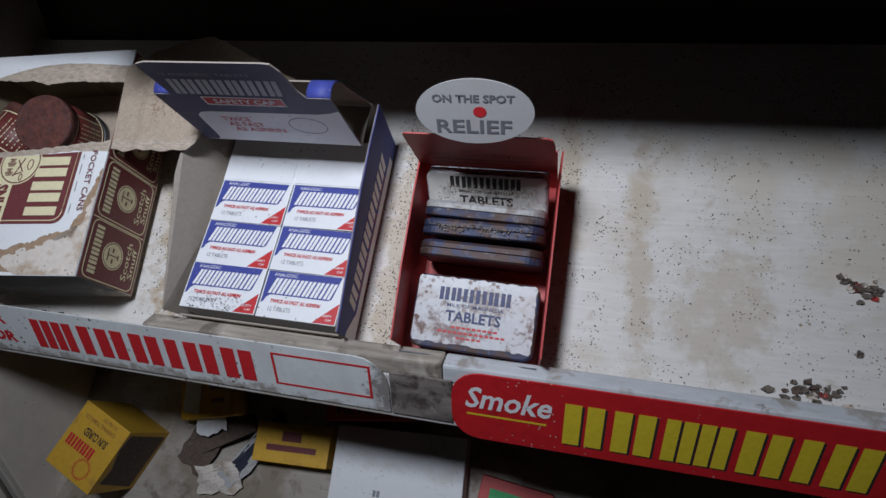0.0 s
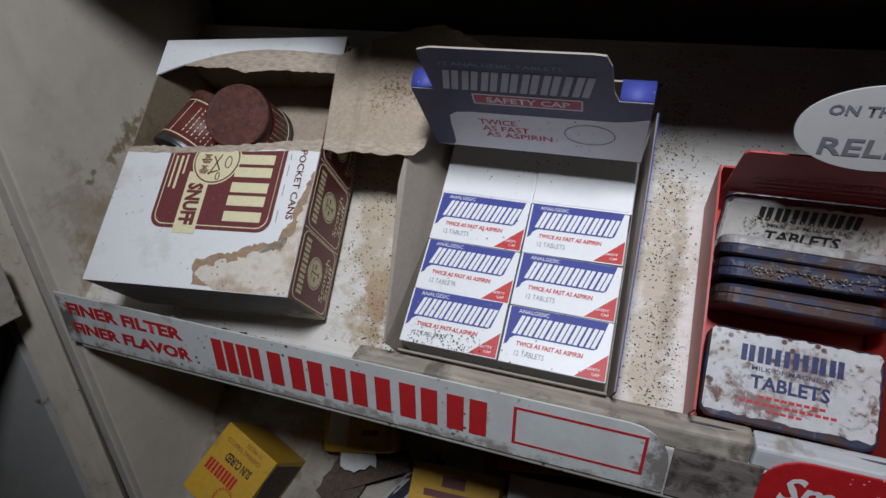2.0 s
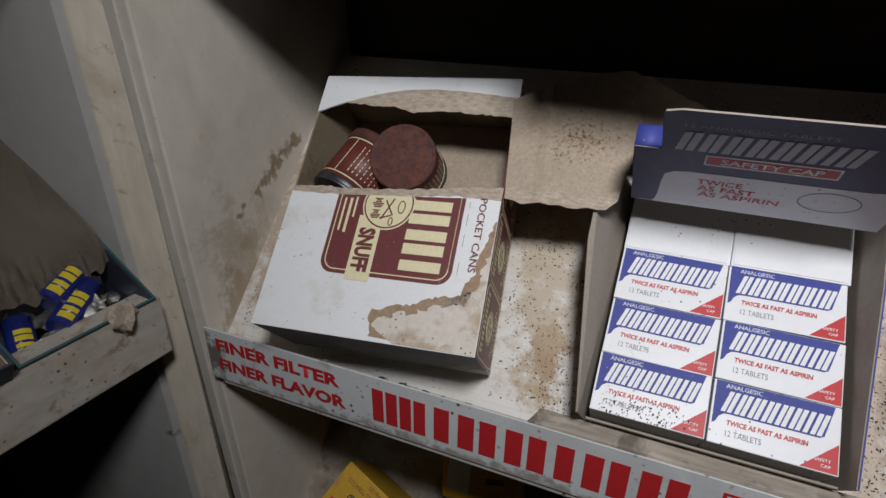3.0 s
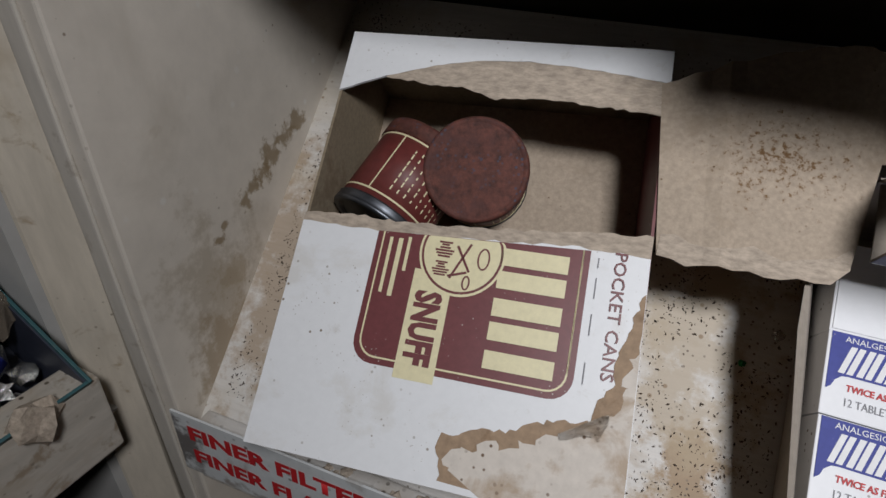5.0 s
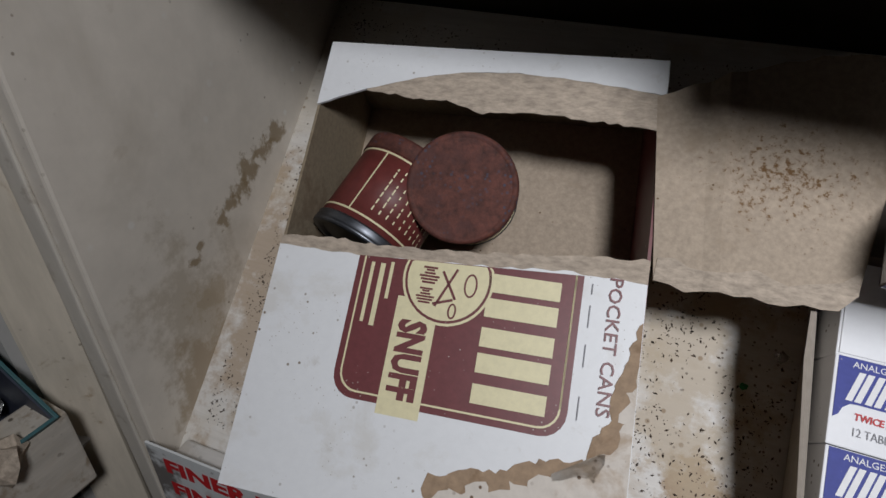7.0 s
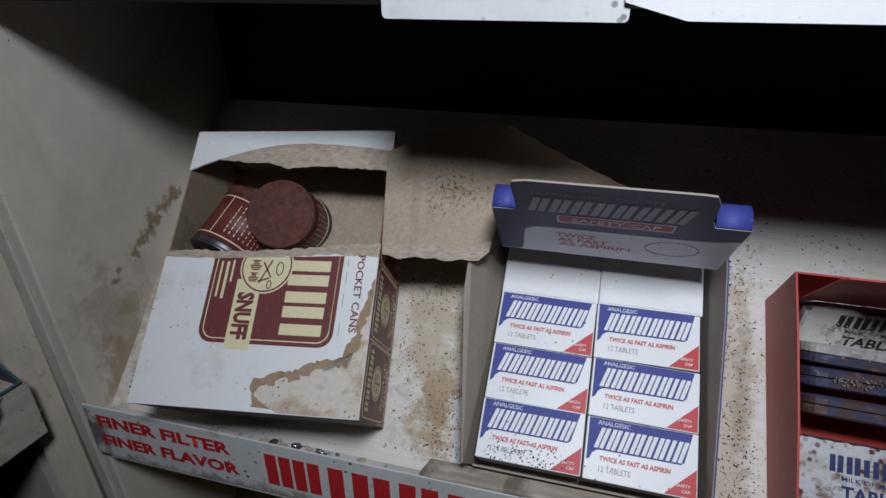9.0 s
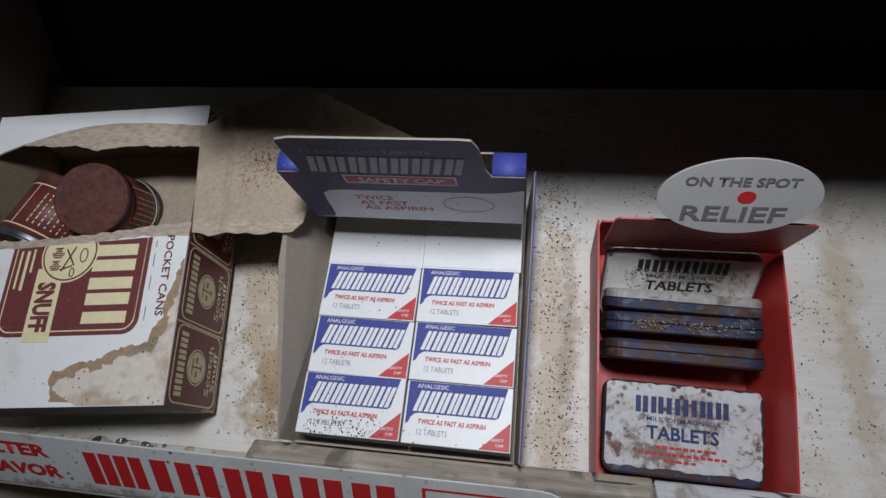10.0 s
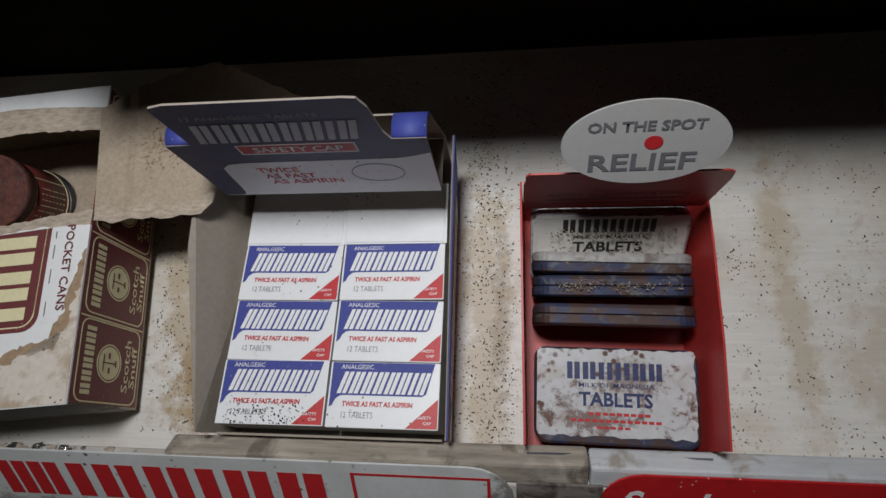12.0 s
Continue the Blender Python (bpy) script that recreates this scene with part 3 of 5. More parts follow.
# printed can labels on the right panel
SIDE = onto((W, 0, 0), (0, 1, 0), (0, 0, 1))
for i in range(4):
    cell = SIDE @ Matrix.Translation((0.0008 + i * 0.0495, 0, 0.0002))
    part("label_frame", placed(ring(rounded(0.0012, 0.0478, 0.003, 0.0580, 0.006), rounded(0.0020, 0.0470, 0.0038, 0.0572, 0.0055), thick=0.0001), cell), INK_CREAM, right_panel)
    part("roundel", placed(ring(ellipse(0.0245, 0.0310, 0.0112, 0.0112), ellipse(0.0245, 0.0310, 0.0104, 0.0104), thick=0.0001), cell), INK_CREAM, right_panel)
    part("roundel_disc", placed(flat(ellipse(0.0245, 0.0310, 0.0096, 0.0096), 0, 0.0001), cell), INK_CREAM, right_panel, "cream disc with scales")
    part("emblem", placed(bars([(0.0225, 0.0265, 0.0250, 0.0262), (0.0241, 0.0249, 0.0262, 0.0375), (0.0195, 0.0295, 0.0362, 0.0370), (0.0185, 0.0218, 0.0305, 0.0322), (0.0270, 0.0305, 0.0310, 0.0327)]), cell @ Matrix.Translation((0, 0, 0.0002))), INK_MAROON, right_panel)
    brand("222221", 0.0055, 0.0435, 0.0455, 0.0535, cell, INK_CREAM, right_panel)
    part("lettering", placed(words("Scotch", 0.0085, 0.0405, 0.0120, 0.0180, bold=0.01), cell), INK_CREAM, right_panel)
    part("lettering", placed(words("Snuff", 0.0115, 0.0375, 0.0055, 0.0108, bold=0.01), cell), INK_CREAM, right_panel)
    part("edge_line", placed(bars([(0.0482, 0.0491, 0.002, 0.060)]), cell), INK_CREAM, right_panel)

# lid: the front piece ends in a torn edge
tear = jagged([(W, 0.103), (0.120, 0.1035), (0.08, 0.1005), (0.04, 0.0985), (0, 0.0985)], 0.0006, 0.004, 4)
part("lid", plate([(0, 0, H), (W, 0, H)] + [(x, y, H) for x, y in tear], T), CARD, snuff, "white lid, torn across")
edge = jagged([(0, 0.102), (0.02, 0.1045), (0.05, 0.1035), (0.08, 0.106), (0.11, 0.108), (0.13, 0.1105), (W, 0.112)], 0.0007, 0.003, 5)
part("torn_edge", plate([(x, y, H - 0.0007) for x, y in tear[::-1]][::-1] + [(x, y, H - 0.0007) for x, y in edge], 0.0008), TORN, snuff, "torn brown fibre edge of the lid")
rear = [(0.0, 0.166), (0.010, 0.1705), (0.0225, 0.1756), (0.045, 0.183), (0.065, 0.1872), (0.09, 0.1885), (0.110, 0.1875), (0.13, 0.1855), (W, 0.1823)]
part("rear_strip", plate([(x, y, H) for x, y in jagged(rear, 0.0003, 0.004, 6)] + [(W, D, H), (0, D, H)], T), CARD, snuff, "white strip left at the back of the lid")
fringe = jagged([(W, 0.167), (0.125, 0.1685), (0.10, 0.1705), (0.0769, 0.1679), (0.06, 0.173), (0.045, 0.1722), (0.0363, 0.1738), (0.0225, 0.1750)], 0.0007, 0.003, 7)
part("torn_edge", plate([(x, y, H - 0.0008) for x, y in rear[2:]] + [(x, y, H - 0.0009) for x, y in fringe], 0.0007), TORN, snuff, "torn brown fibre edge of the lid")

# flap torn loose, bent out over the shelf
rows = []
n = 26
for i in range(n + 1):
    s = i / n
    x = 0.2235 + s * 0.150
    front = 0.1365 + 0.10 * max(0, x - 0.235) if x < 0.292 else 0.1425 + min(1, (x - 0.292) / 0.006) * 0.054
    back = 0.213 + 0.030 * math.sin(min(1, s / 0.62) * math.pi * 0.55) - max(0, s - 0.45) * 0.075
    back = max(back, front + 0.003)
    row = []
    for k in range(9):
        q = k / 8
        wob = 0.0007 * math.sin(i * 2.3) + 0.0006 * math.sin(i * 5.1 + 1)
        y = front + (back - front) * q + (wob if k == 0 else 0) + (0.0008 * math.sin(i * 3.7) if k == 8 else 0)
        shift = -0.013 * q * (1 - s)
        z = 0.0625 - 0.006 * s + 0.009 * q * q * math.sin(min(1, s * 1.5) * math.pi * 0.6) + (0.0016 if abs(x - 0.247) < 0.004 else 0)
        row.append((x + shift, y, z))
    rows.append(row)
flap = part("loose_flap", placed(sheet(rows, -0.0011), AS_LAID.inverted()), KRAFT, snuff, "brown inside of the torn lid flap, bent outwards")

rows = [[(x, y - 0.0004 + k * 0.0030 + (0.0016 * math.sin(i * 1.3) if k == 3 else 0), z + 0.0004) for k, (x, y, z) in enumerate([row[0]] * 4)] for i, row in enumerate(rows[:13])]
part("torn_edge", placed(sheet(rows, -0.0004), AS_LAID.inverted()), TORN, snuff, "torn fibre band along the flap")

# print on the lid: direction of the words runs towards the front edge
LID = Matrix.Translation((0, 0, H + 0.0002))
STRETCH = Matrix.Translation((0.037, 0.1005, 0)) @ Matrix.Diagonal((1.037, 1.06, 1, 1)) @ Matrix.Translation((-0.037, -0.1005, 0))
PRINT = LID @ STRETCH
part("label_field", placed(plate([(x, y, 0) for x, y in rounded(0.0370, 0.1252, 0.0445, 0.14, 0.009, "ab") if y < 0.139][:12] + [(0.1252, 0.1025, 0), (0.0370, 0.0985, 0)], 0.0001), PRINT), INK_MAROON, snuff, "maroon printed field")
frame_out = [p for p in rounded(0.0394, 0.1228, 0.0469, 0.14, 0.0075, "ab")][:12] + [(0.1228, 0.1023), (0.0394, 0.0985)]
frame_in = [p for p in rounded(0.0401, 0.1221, 0.0476, 0.14, 0.0070, "ab")][:12] + [(0.1221, 0.1023), (0.0401, 0.0985)]
bm = bmesh.new()
for i in range(len(frame_out) - 2):
    bm.faces.new([bm.verts.new((*p, 0.0001)) for p in (frame_out[i], frame_out[i + 1], frame_in[i + 1], frame_in[i])])
for a, b in ((11, 12), (13, 0)):
    bm.faces.new([bm.verts.new((*p, 0.0001)) for p in (frame_out[a], frame_out[b], frame_in[b], frame_in[a])])
part("label_line", placed(bm, PRINT), INK_CREAM, snuff)
part("cream_band", placed(flat([(0.0562, 0.0412), (0.0728, 0.0412), (0.0728, 0.085), (0.0562, 0.085)], 0.0002, 0.0001), PRINT), INK_CREAM, snuff)
cut = lambda pts: [(x, min(y, 0.0985 + (x - 0.0368) * 0.038)) for x, y in pts]
part("roundel", placed(flat(cut(ellipse(0.0745, 0.0940, 0.0180, 0.0180)), 0.0003, 0.0001), PRINT), INK_CREAM, snuff)
part("roundel_line", placed(flat(cut(ellipse(0.0745, 0.0940, 0.0170, 0.0170)), 0.0004, 0.0001), PRINT), INK_MAROON, snuff)
part("roundel_disc", placed(flat(cut(ellipse(0.0745, 0.0940, 0.0160, 0.0160)), 0.0005, 0.0001), PRINT), INK_CREAM, snuff, "cream disc with a pair of scales")
for x, y, k in ((0.0672, 0.0948, 1.0), (0.0668, 0.0868, 0.9)):
    # ridged weights beside the scales, waisted like hourglasses
    rows = [(-0.0036, 0.0026), (-0.0024, 0.0034), (-0.0012, 0.0040), (0.0, 0.0022), (0.0012, 0.0016), (0.0022, 0.0028)]
    part("emblem", placed(bars([(x - half * k, x + half * k, y + dy * k, y + (dy + 0.0008) * k) for dy, half in rows], 0.0007), PRINT), INK_MAROON, snuff)
for x, y, length, turn in ((0.0745, 0.0905, 0.0165, -24), (0.0755, 0.0915, 0.0120, 32), (0.0740, 0.0850, 0.0080, -72)):
    part("emblem", placed(bars([(-0.0005, 0.0005, -length / 2, length / 2)], 0.0007), PRINT @ Matrix.Translation((x, y, 0)) @ Matrix.Rotation(radians(turn), 4, "Z")), INK_MAROON, snuff, "maroon drawing of a pair of scales")
for x, y, rx, ry in ((0.0838, 0.0925, 0.0026, 0.0046), (0.0782, 0.0820, 0.0017, 0.0030)):
    part("emblem", placed(ring(ellipse(x, y, rx, ry, 18), ellipse(x, y, rx - 0.0007, ry - 0.0007, 18), 0.0007, 0.0001), PRINT), INK_MAROON, snuff)
DOWN = STRETCH @ onto((0, 0, H + 0.0006), (0, -1, 0), (1, 0, 0))
part("lettering", placed(words("SNUFF", -0.0765, -0.0470, 0.0585, 0.0702, bold=0.05), DOWN), INK_MAROON, snuff, "maroon word on the cream band")
brand("221", -0.0985, -0.0510, 0.0905, 0.1175, DOWN, INK_CREAM, snuff)
part("fine_print", placed(bars([(-0.0975, -0.083, 0.0508, 0.0522), (-0.0965, -0.072, 0.0467, 0.0487), (-0.0965, -0.073, 0.0428, 0.0442)]), DOWN), INK_CREAM, snuff, "small cream print")
part("lettering", placed(words("POCKET CANS", -0.1030, -0.0545, 0.1345, 0.1393, bold=0.008), DOWN), INK_MAROON, snuff, "maroon words along the lid edge")
part("fold_line", placed(bars([(-0.10, -0.096, 0.1283, 0.1287), (-0.092, -0.084, 0.1283, 0.1287), (-0.078, -0.07, 0.1283, 0.1287), (-0.06, -0.052, 0.1283, 0.1287)]), DOWN), INK_GREY, snuff)

# soaked corner of the lid, its outer layer gone
soak = jagged([(W - 0.0004, 0.0880), (0.1485, 0.080), (0.1465, 0.070), (0.1430, 0.060), (0.1435, 0.050), (0.138, 0.045), (0.1375, 0.036), (0.123, 0.0335), (0.113, 0.0300), (0.106, 0.0255), (0.097, 0.0260), (0.090, 0.0215), (0.082, 0.0200), (0.0795, 0.0150), (0.083, 0.0095), (0.083, 0.0030)], 0.0008, 0.002, 9)
part("stain_rim", placed(flat(soak + [(W - 0.0004, 0.0004)], 0.0001, 0.0001), LID), SOAKED, snuff, "brown rim of the water stain")
inner = [(W - 0.0004, 0.074)] + [(min(W - 0.0006, x + 0.0045 + 0.0016 * math.sin(i * 1.7)), y - 0.0048 - 0.0016 * math.sin(i * 1.1)) for i, (x, y) in enumerate(soak[8:-4])]
part("stain", placed(flat([p for p in inner if p[1] > 0.003] + [(0.100, 0.0006), (W - 0.0004, 0.0004)], 0.0002, 0.0001), LID), STAINED, snuff, "bleached water-stained card")


# cans
def snuff_can(m, label):
    can = thing("snuff_can", SN @ AS_LAID.inverted() @ m, label, "can", "cans in the carton")
    r, h = 0.0240, 0.050

    def turned(profile, steps=40):
        bm = bmesh.new()
        rings = [[bm.verts.new((pr * math.cos(2 * math.pi * i / steps), pr * math.sin(2 * math.pi * i / steps), pz)) for i in range(steps)] for pr, pz in profile]
        for a, b in zip(rings, rings[1:]):
            for i in range(steps):
                bm.faces.new((a[i], a[(i + 1) % steps], b[(i + 1) % steps], b[i])).smooth = True
        bm.faces.new(rings[0][::-1])
        bm.faces.new(rings[-1])
        return bm

    part("body", turned([(r, 0.004), (r, h)]), CAN_BODY, can, "dark maroon printed body")
    part("lid", turned([(r + 0.0003, h - 0.008), (r + 0.0009, h - 0.008), (r + 0.0011, h - 0.001), (r + 0.0006, h + 0.0006), (r - 0.001, h + 0.0010), (r - 0.002, h + 0.0002)]), CAN_RUST, can, "rusty reddish brown lid")
    part("rim", turned([(r - 0.004, 0.0012), (r - 0.003, 0.0), (r - 0.001, -0.0004), (r + 0.0008, 0.0), (r + 0.0010, 0.0016), (r + 0.0002, 0.0022), (r + 0.0009, 0.003), (r + 0.0002, 0.004), (r + 0.0009, 0.005), (r, 0.006)]), STEEL, can, "ribbed dull steel bottom rim")
    for z in (0.0085, 0.0405):
        part("gold_line", turned([(r + 0.0001, z), (r + 0.0003, z + 0.0002), (r + 0.0003, z + 0.0008), (r + 0.0001, z + 0.001)]), INK_CREAM, can)
    # lines of small print round the front
    bm = bmesh.new()
    rng = random.Random(5)
    for a in range(9):
        ang = radians(-78 + a * 9)
        for k in range(7):
            z0 = 0.013 + k * 0.0036
            dz = rng.uniform(0.0012, 0.003)
            da = 0.028
            bm.faces.new([bm.verts.new(((r + 0.0003) * math.cos(t), (r + 0.0003) * math.sin(t), z)) for t, z in ((ang, z0), (ang + da, z0), (ang + da, z0 + dz), (ang, z0 + dz))])
    part("small_print", bm, INK_CREAM, can)
    for t in (radians(-100), radians(10)):
        bm = bmesh.new()
        bm.faces.new([bm.verts.new(((r + 0.0003) * math.cos(a), (r + 0.0003) * math.sin(a), z)) for a, z in ((t, 0.009), (t + 0.03, 0.009), (t + 0.03, 0.041), (t, 0.041))])
        part("gold_line", bm, INK_CREAM, can)
    return can


snuff_can(pose(0.1335, 0.1720, 0.0035, 15, 2, 20), "maroon snuff can with a rusted lid, standing in the carton")
snuff_can(pose(0.0960, 0.1250, 0.0370, -98, 0, -14), "maroon snuff can lying on its side in the carton")

# ---- headache-tablet display box ----
BUF = SLOPE @ Matrix.Translation((0.2965, 0.0270, 0.0))
bw, bd = 0.1275, 0.166
display = thing("tablet_display_box", BUF, "blue and white cardboard counter display box with a raised header card", "display box")
part("tray_bottom", box(0, bw, 0, bd, 0.0003, 0.0015), GREYCARD, display)
part("tray_front", box(0, bw, -0.0006, 0.0006, 0.0015, 0.030), GREYCARD, display, "worn grey front edge")
side = [(0.0, 0.0015), (bd, 0.0015), (bd, 0.062), (0.130, 0.062), (0.10, 0.060), (0.0, 0.044)]
lean = lambda z: z * 0.31
part("tray_side", plate([(0.0006 - lean(z) * (0.35 + 0.65 * min(1, y / 0.05)), y, z) for y, z in side], 0.0011), GREYCARD, display, "grey-brown inside of the side panel")
part("tray_side", plate([(bw + 0.0016 + lean(z) * 0.22, y, z) for y, z in side], 0.0007), INK_BLUE, display, "blue outer side panel")
part("side_lining", plate([(bw + 0.0008 + lean(z) * 0.22, y, z) for y, z in side], 0.0006), GREYCARD, display, "grey-brown inside of the side panel")
SIDEB = onto((bw + 0.0019, 0, 0), (0, 1, 0.0), (0.068, 0, 1))
brand("22222212", 0.020, 0.140, 0.0175, 0.034, SIDEB, INK_WHITE, display, 0.25)
part("white_field", placed(flat([(0.0, 0.002), (0.15, 0.002), (0.15, 0.012), (0.02, 0.012), (0.004, 0.026), (0.0, 0.026)], 0, 0.0001), SIDEB), CARTON, display)
part("lettering", placed(words("TWICE AS FAST AS ASPIRIN", 0.03, 0.13, 0.0135, 0.0170, bold=0.0), SIDEB), INK_RED, display, "red line of words")
part("back_panel", box(0, bw, bd - 0.0006, bd + 0.0006, 0.0015, 0.062), GREYCARD, display)

# header card: leans forward from the hinge; ears at the sides curl back to the rear panel
HEAD = onto((0, 0.1315, 0.0615), (1, 0, 0), (0, -0.004, 0.094))
ear, top = 0.0605, 0.0955
card = [(0.0005, 0.0), (0.1270, 0.0), (0.1275, ear), (0.1110, ear), (0.1085, ear + 0.007)] + [(0.1085 - 0.004 * math.sin(a) - 0.001, top - 0.010 + 0.010 * math.sin(a)) for a in (0.2, 0.7, 1.2)] + [(0.098, top), (0.020, top), (0.0128, top - 0.002), (0.0120, top - 0.006), (0.0135, ear), (0.0, ear)]
header = part("header_card", placed(flat(card, 0, 0.0010), HEAD), GREYCARD, display, "header card with bare grey edges")
part("blue_print", placed(flat(card, 0.00015, 0.0001), HEAD), INK_BLUE_SHADED, header, "blue print, coloured dull and dark for the card's shade")


def on_head(name, bm, material, label="", lift=0.0002):
    lift += 0.0002
    return part(name, placed(bm, HEAD @ Matrix.Translation((0, 0, lift))), material, header, label)


field = [(0.0007, 0.0004), (0.1268, 0.0004), (0.1272, 0.0460), (0.119, 0.0432), (0.110, 0.0415), (0.080, 0.0412), (0.050, 0.0410), (0.030, 0.0408), (0.0215, 0.0395), (0.0170, 0.0355), (0.0158, 0.026), (0.0150, 0.012), (0.0140, 0.004), (0.0120, 0.0008)]
on_head("white_field", flat(field, 0, 0.0001), CARTON, "white rounded field")
for i, line in enumerate(("TWICE", "AS FAST", "AS ASPIRIN")):
    on_head("lettering", words(line, 0.034 + 0.001 * i, (0.056, 0.063, 0.076)[i], 0.0292 - i * 0.0070, 0.0348 - i * 0.0070, bold=0.012), INK_RED, "thin red words", 0.0004)
on_head("ring", ring(ellipse(0.0970, 0.0262, 0.0140, 0.0105), ellipse(0.0970, 0.0262, 0.0136, 0.0101), thick=0.0001), INK_NAVY, "thin blue oval", 0.0004)
on_head("red_bar", flat(rounded(0.0345, 0.0935, 0.0500, 0.0595, 0.0005), 0, 0.0001), INK_RED)
on_head("bar_line", ring(rounded(0.0345, 0.0935, 0.0500, 0.0595, 0.0005), rounded(0.0354, 0.0926, 0.0508, 0.0587, 0.0005), thick=0.0001), INK_WHITE, "", 0.0003)
on_head("lettering", words("SAFETY CAP", 0.0420, 0.0870, 0.0522, 0.0572, bold=0.02), INK_WHITE, "white words", 0.0004)
brand("22222212", 0.0195, 0.0980, 0.0625, 0.0790, HEAD @ Matrix.Translation((0, 0, 0.0005)), INK_PALE, header, 0.2)
on_head("lettering", words("12 ANALGESIC TABLETS", 0.022, 0.084, 0.0830, 0.0858, bold=0.0), INK_GREY, "small grey words", 0.0003)


def curl(x0, x1, material, label):
    """A strip of card from the header's shoulder, curled back and down behind it."""
    prof = [(0.1288, 0.1215), (0.1300, 0.1228), (0.1322, 0.1238), (0.1352, 0.1242), (0.1385, 0.1238), (0.1415, 0.1225), (0.1440, 0.1200), (0.1460, 0.1165)]
    ob = part("ear", sheet([[(x0, y, z), (x1, y, z)] for y, z in prof], 0.0009), material, display, label)
    for f in ob.data.polygons:
        f.use_smooth = True
    return ob


curl(0.0, 0.0133, INK_BLUE, "blue curled shoulder of the header")
curl(0.1112, 0.1275, INK_BLUE, "blue curled shoulder of the header")
prof = [(0.1460, 0.1165), (0.1500, 0.104), (0.1570, 0.086), (0.1625, 0.072), (0.1655, 0.062)]
part("rear_card", sheet([[(0.0, y, z), (bw, y, z)] for y, z in prof], 0.0009), GREYCARD, display, "bare grey back of the header card")


# hidden sheet added to keep light off the blank cartons behind the hinge
part("lid_top", sheet([[(0.0008, y, z), (bw - 0.0008, y, z)] for y, z in ((0.1322, 0.0605), (0.1450, 0.0612), (0.1645, 0.0608))], 0.0009), GREYCARD, display, "unseen grey sheet added behind the header card to block light")


# cartons of tablets, two by three, and two blank ones behind
cw, ch, ct = 0.0618, 0.0353, 0.0275


def tablet_carton(m):
    c = thing("tablet_carton", m, "small white carton of headache tablets with blue print", "carton", "tablet cartons in the display")
    part("carton_body", box(0, cw, 0, ch, 0, ct, 0.0005), CARTON, c)
    blue = [(0.0012, ch - 0.0004), (0.0012, ch * 0.30), (0.0030, ch * 0.34), (0.0042, ch * 0.42), (0.0065, ch * 0.475), (0.0090, ch * 0.485), (0.0525, ch * 0.485), (0.0545, ch * 0.52), (0.0588, ch - 0.0004)]
    f = Matrix.Translation((0, 0, ct + 0.0002))
    part("blue_band", placed(flat(blue[::-1], 0, 0.0001), f), INK_BLUE, c)
    part("red_corner", placed(flat([(cw * 0.715, 0.0006), (cw - 0.0006, 0.0006), (cw - 0.0006, ch * 0.455)], 0, 0.0001), f), INK_RED, c)
    g = Matrix.Translation((0, 0, ct + 0.0004))
    brand("22222212", 0.0048, 0.0550, ch * 0.51, ch * 0.845, g, INK_WHITE, c, 0.33, 0.43)
    part("lettering", placed(words("ANALGESIC", 0.0062, 0.0245, ch * 0.885, ch * 0.955, bold=0.0), g), INK_WHITE, c)
    part("lettering", placed(words("TWICE AS FAST AS ASPIRIN", 0.0085, 0.0475, ch * 0.315, ch * 0.395, bold=0.03, shear=0.1), g), INK_RED, c)
    part("lettering", placed(words("12 TABLETS", 0.0085, 0.0260, ch * 0.145, ch * 0.235, bold=0.0), g), INK_GREY, c)
    part("lettering", placed(words("SAFETY", 0.0505, 0.0580, ch * 0.155, ch * 0.20, bold=0.01), g), INK_WHITE, c)
    part("lettering", placed(words("CAP", 0.0535, 0.0580, ch * 0.075, ch * 0.12, bold=0.01), g), INK_WHITE, c)
    return c


rng = random.Random(7)
first = None
for row in range(3):
    for col in range(2):
        m = BUF @ pose(0.0012 + col * 0.0629, 0.0035 + row * 0.0357, 0.0078 - 0.0021 * row + rng.uniform(0, 0.0012), rng.uniform(-3.3, -2.6), 0, rng.uniform(-0.5, 0.5))
        first = tablet_carton(m) if first is None else copy_thing(first, m)
for col in range(2):
    blank = thing("blank_carton", BUF @ pose(0.0012 + col * 0.0629, 0.1110, 0.0017 + 0.001 * col, 0, 0, 0.3 * col), "plain white carton face behind the tablet cartons", "carton", "blank cartons in the display")
    part("carton_body", box(0, cw + 0.0008, 0, 0.0395, 0, ct + 0.001, 0.0005), CARTON, blank)
    part("tuck_flap", box(0.001, cw - 0.001, 0.001, 0.0385, ct + 0.0011, ct + 0.0016, 0.0002), CARTON, blank)

# ---- antacid tins in a red display ----
PH = SLOPE @ Matrix.Translation((0.4685, 0.0265, 0.0))
pw, pd = 0.0925, 0.138
red_box = thing("tin_display_box", PH, "worn red cardboard display box holding rusty flat tins", "display box")
part("tray_bottom", box(0, pw, 0, pd, 0.0003, 0.0015), BOX_RED, red_box)
side = [(0.0, 0.0015), (pd, 0.0015), (pd, 0.0575), (0.10, 0.057), (0.050, 0.054), (0.0, 0.0465)]
for x, k in ((0.0011, -0.04), (pw, 0.07)):
    part("tray_side", plate([(x + k * z, y, z) for y, z in side], 0.0011), BOX_RED, red_box, "red side panel")
part("tray_front", sheet([[(x, -0.0005 - 0.003 * math.sin(z / 0.028 * 2.2), z + 0.003 * math.cos(x * 60)) for z in (0.0015, 0.010, 0.018, 0.025)] for x in [pw * i / 12 for i in range(13)]], 0.0009), NAVY, red_box, "creased dark front edge")
part("back_panel", box(0, pw, pd - 0.0006, pd + 0.0006, 0.0015, 0.056), BOX_RED, red_box)
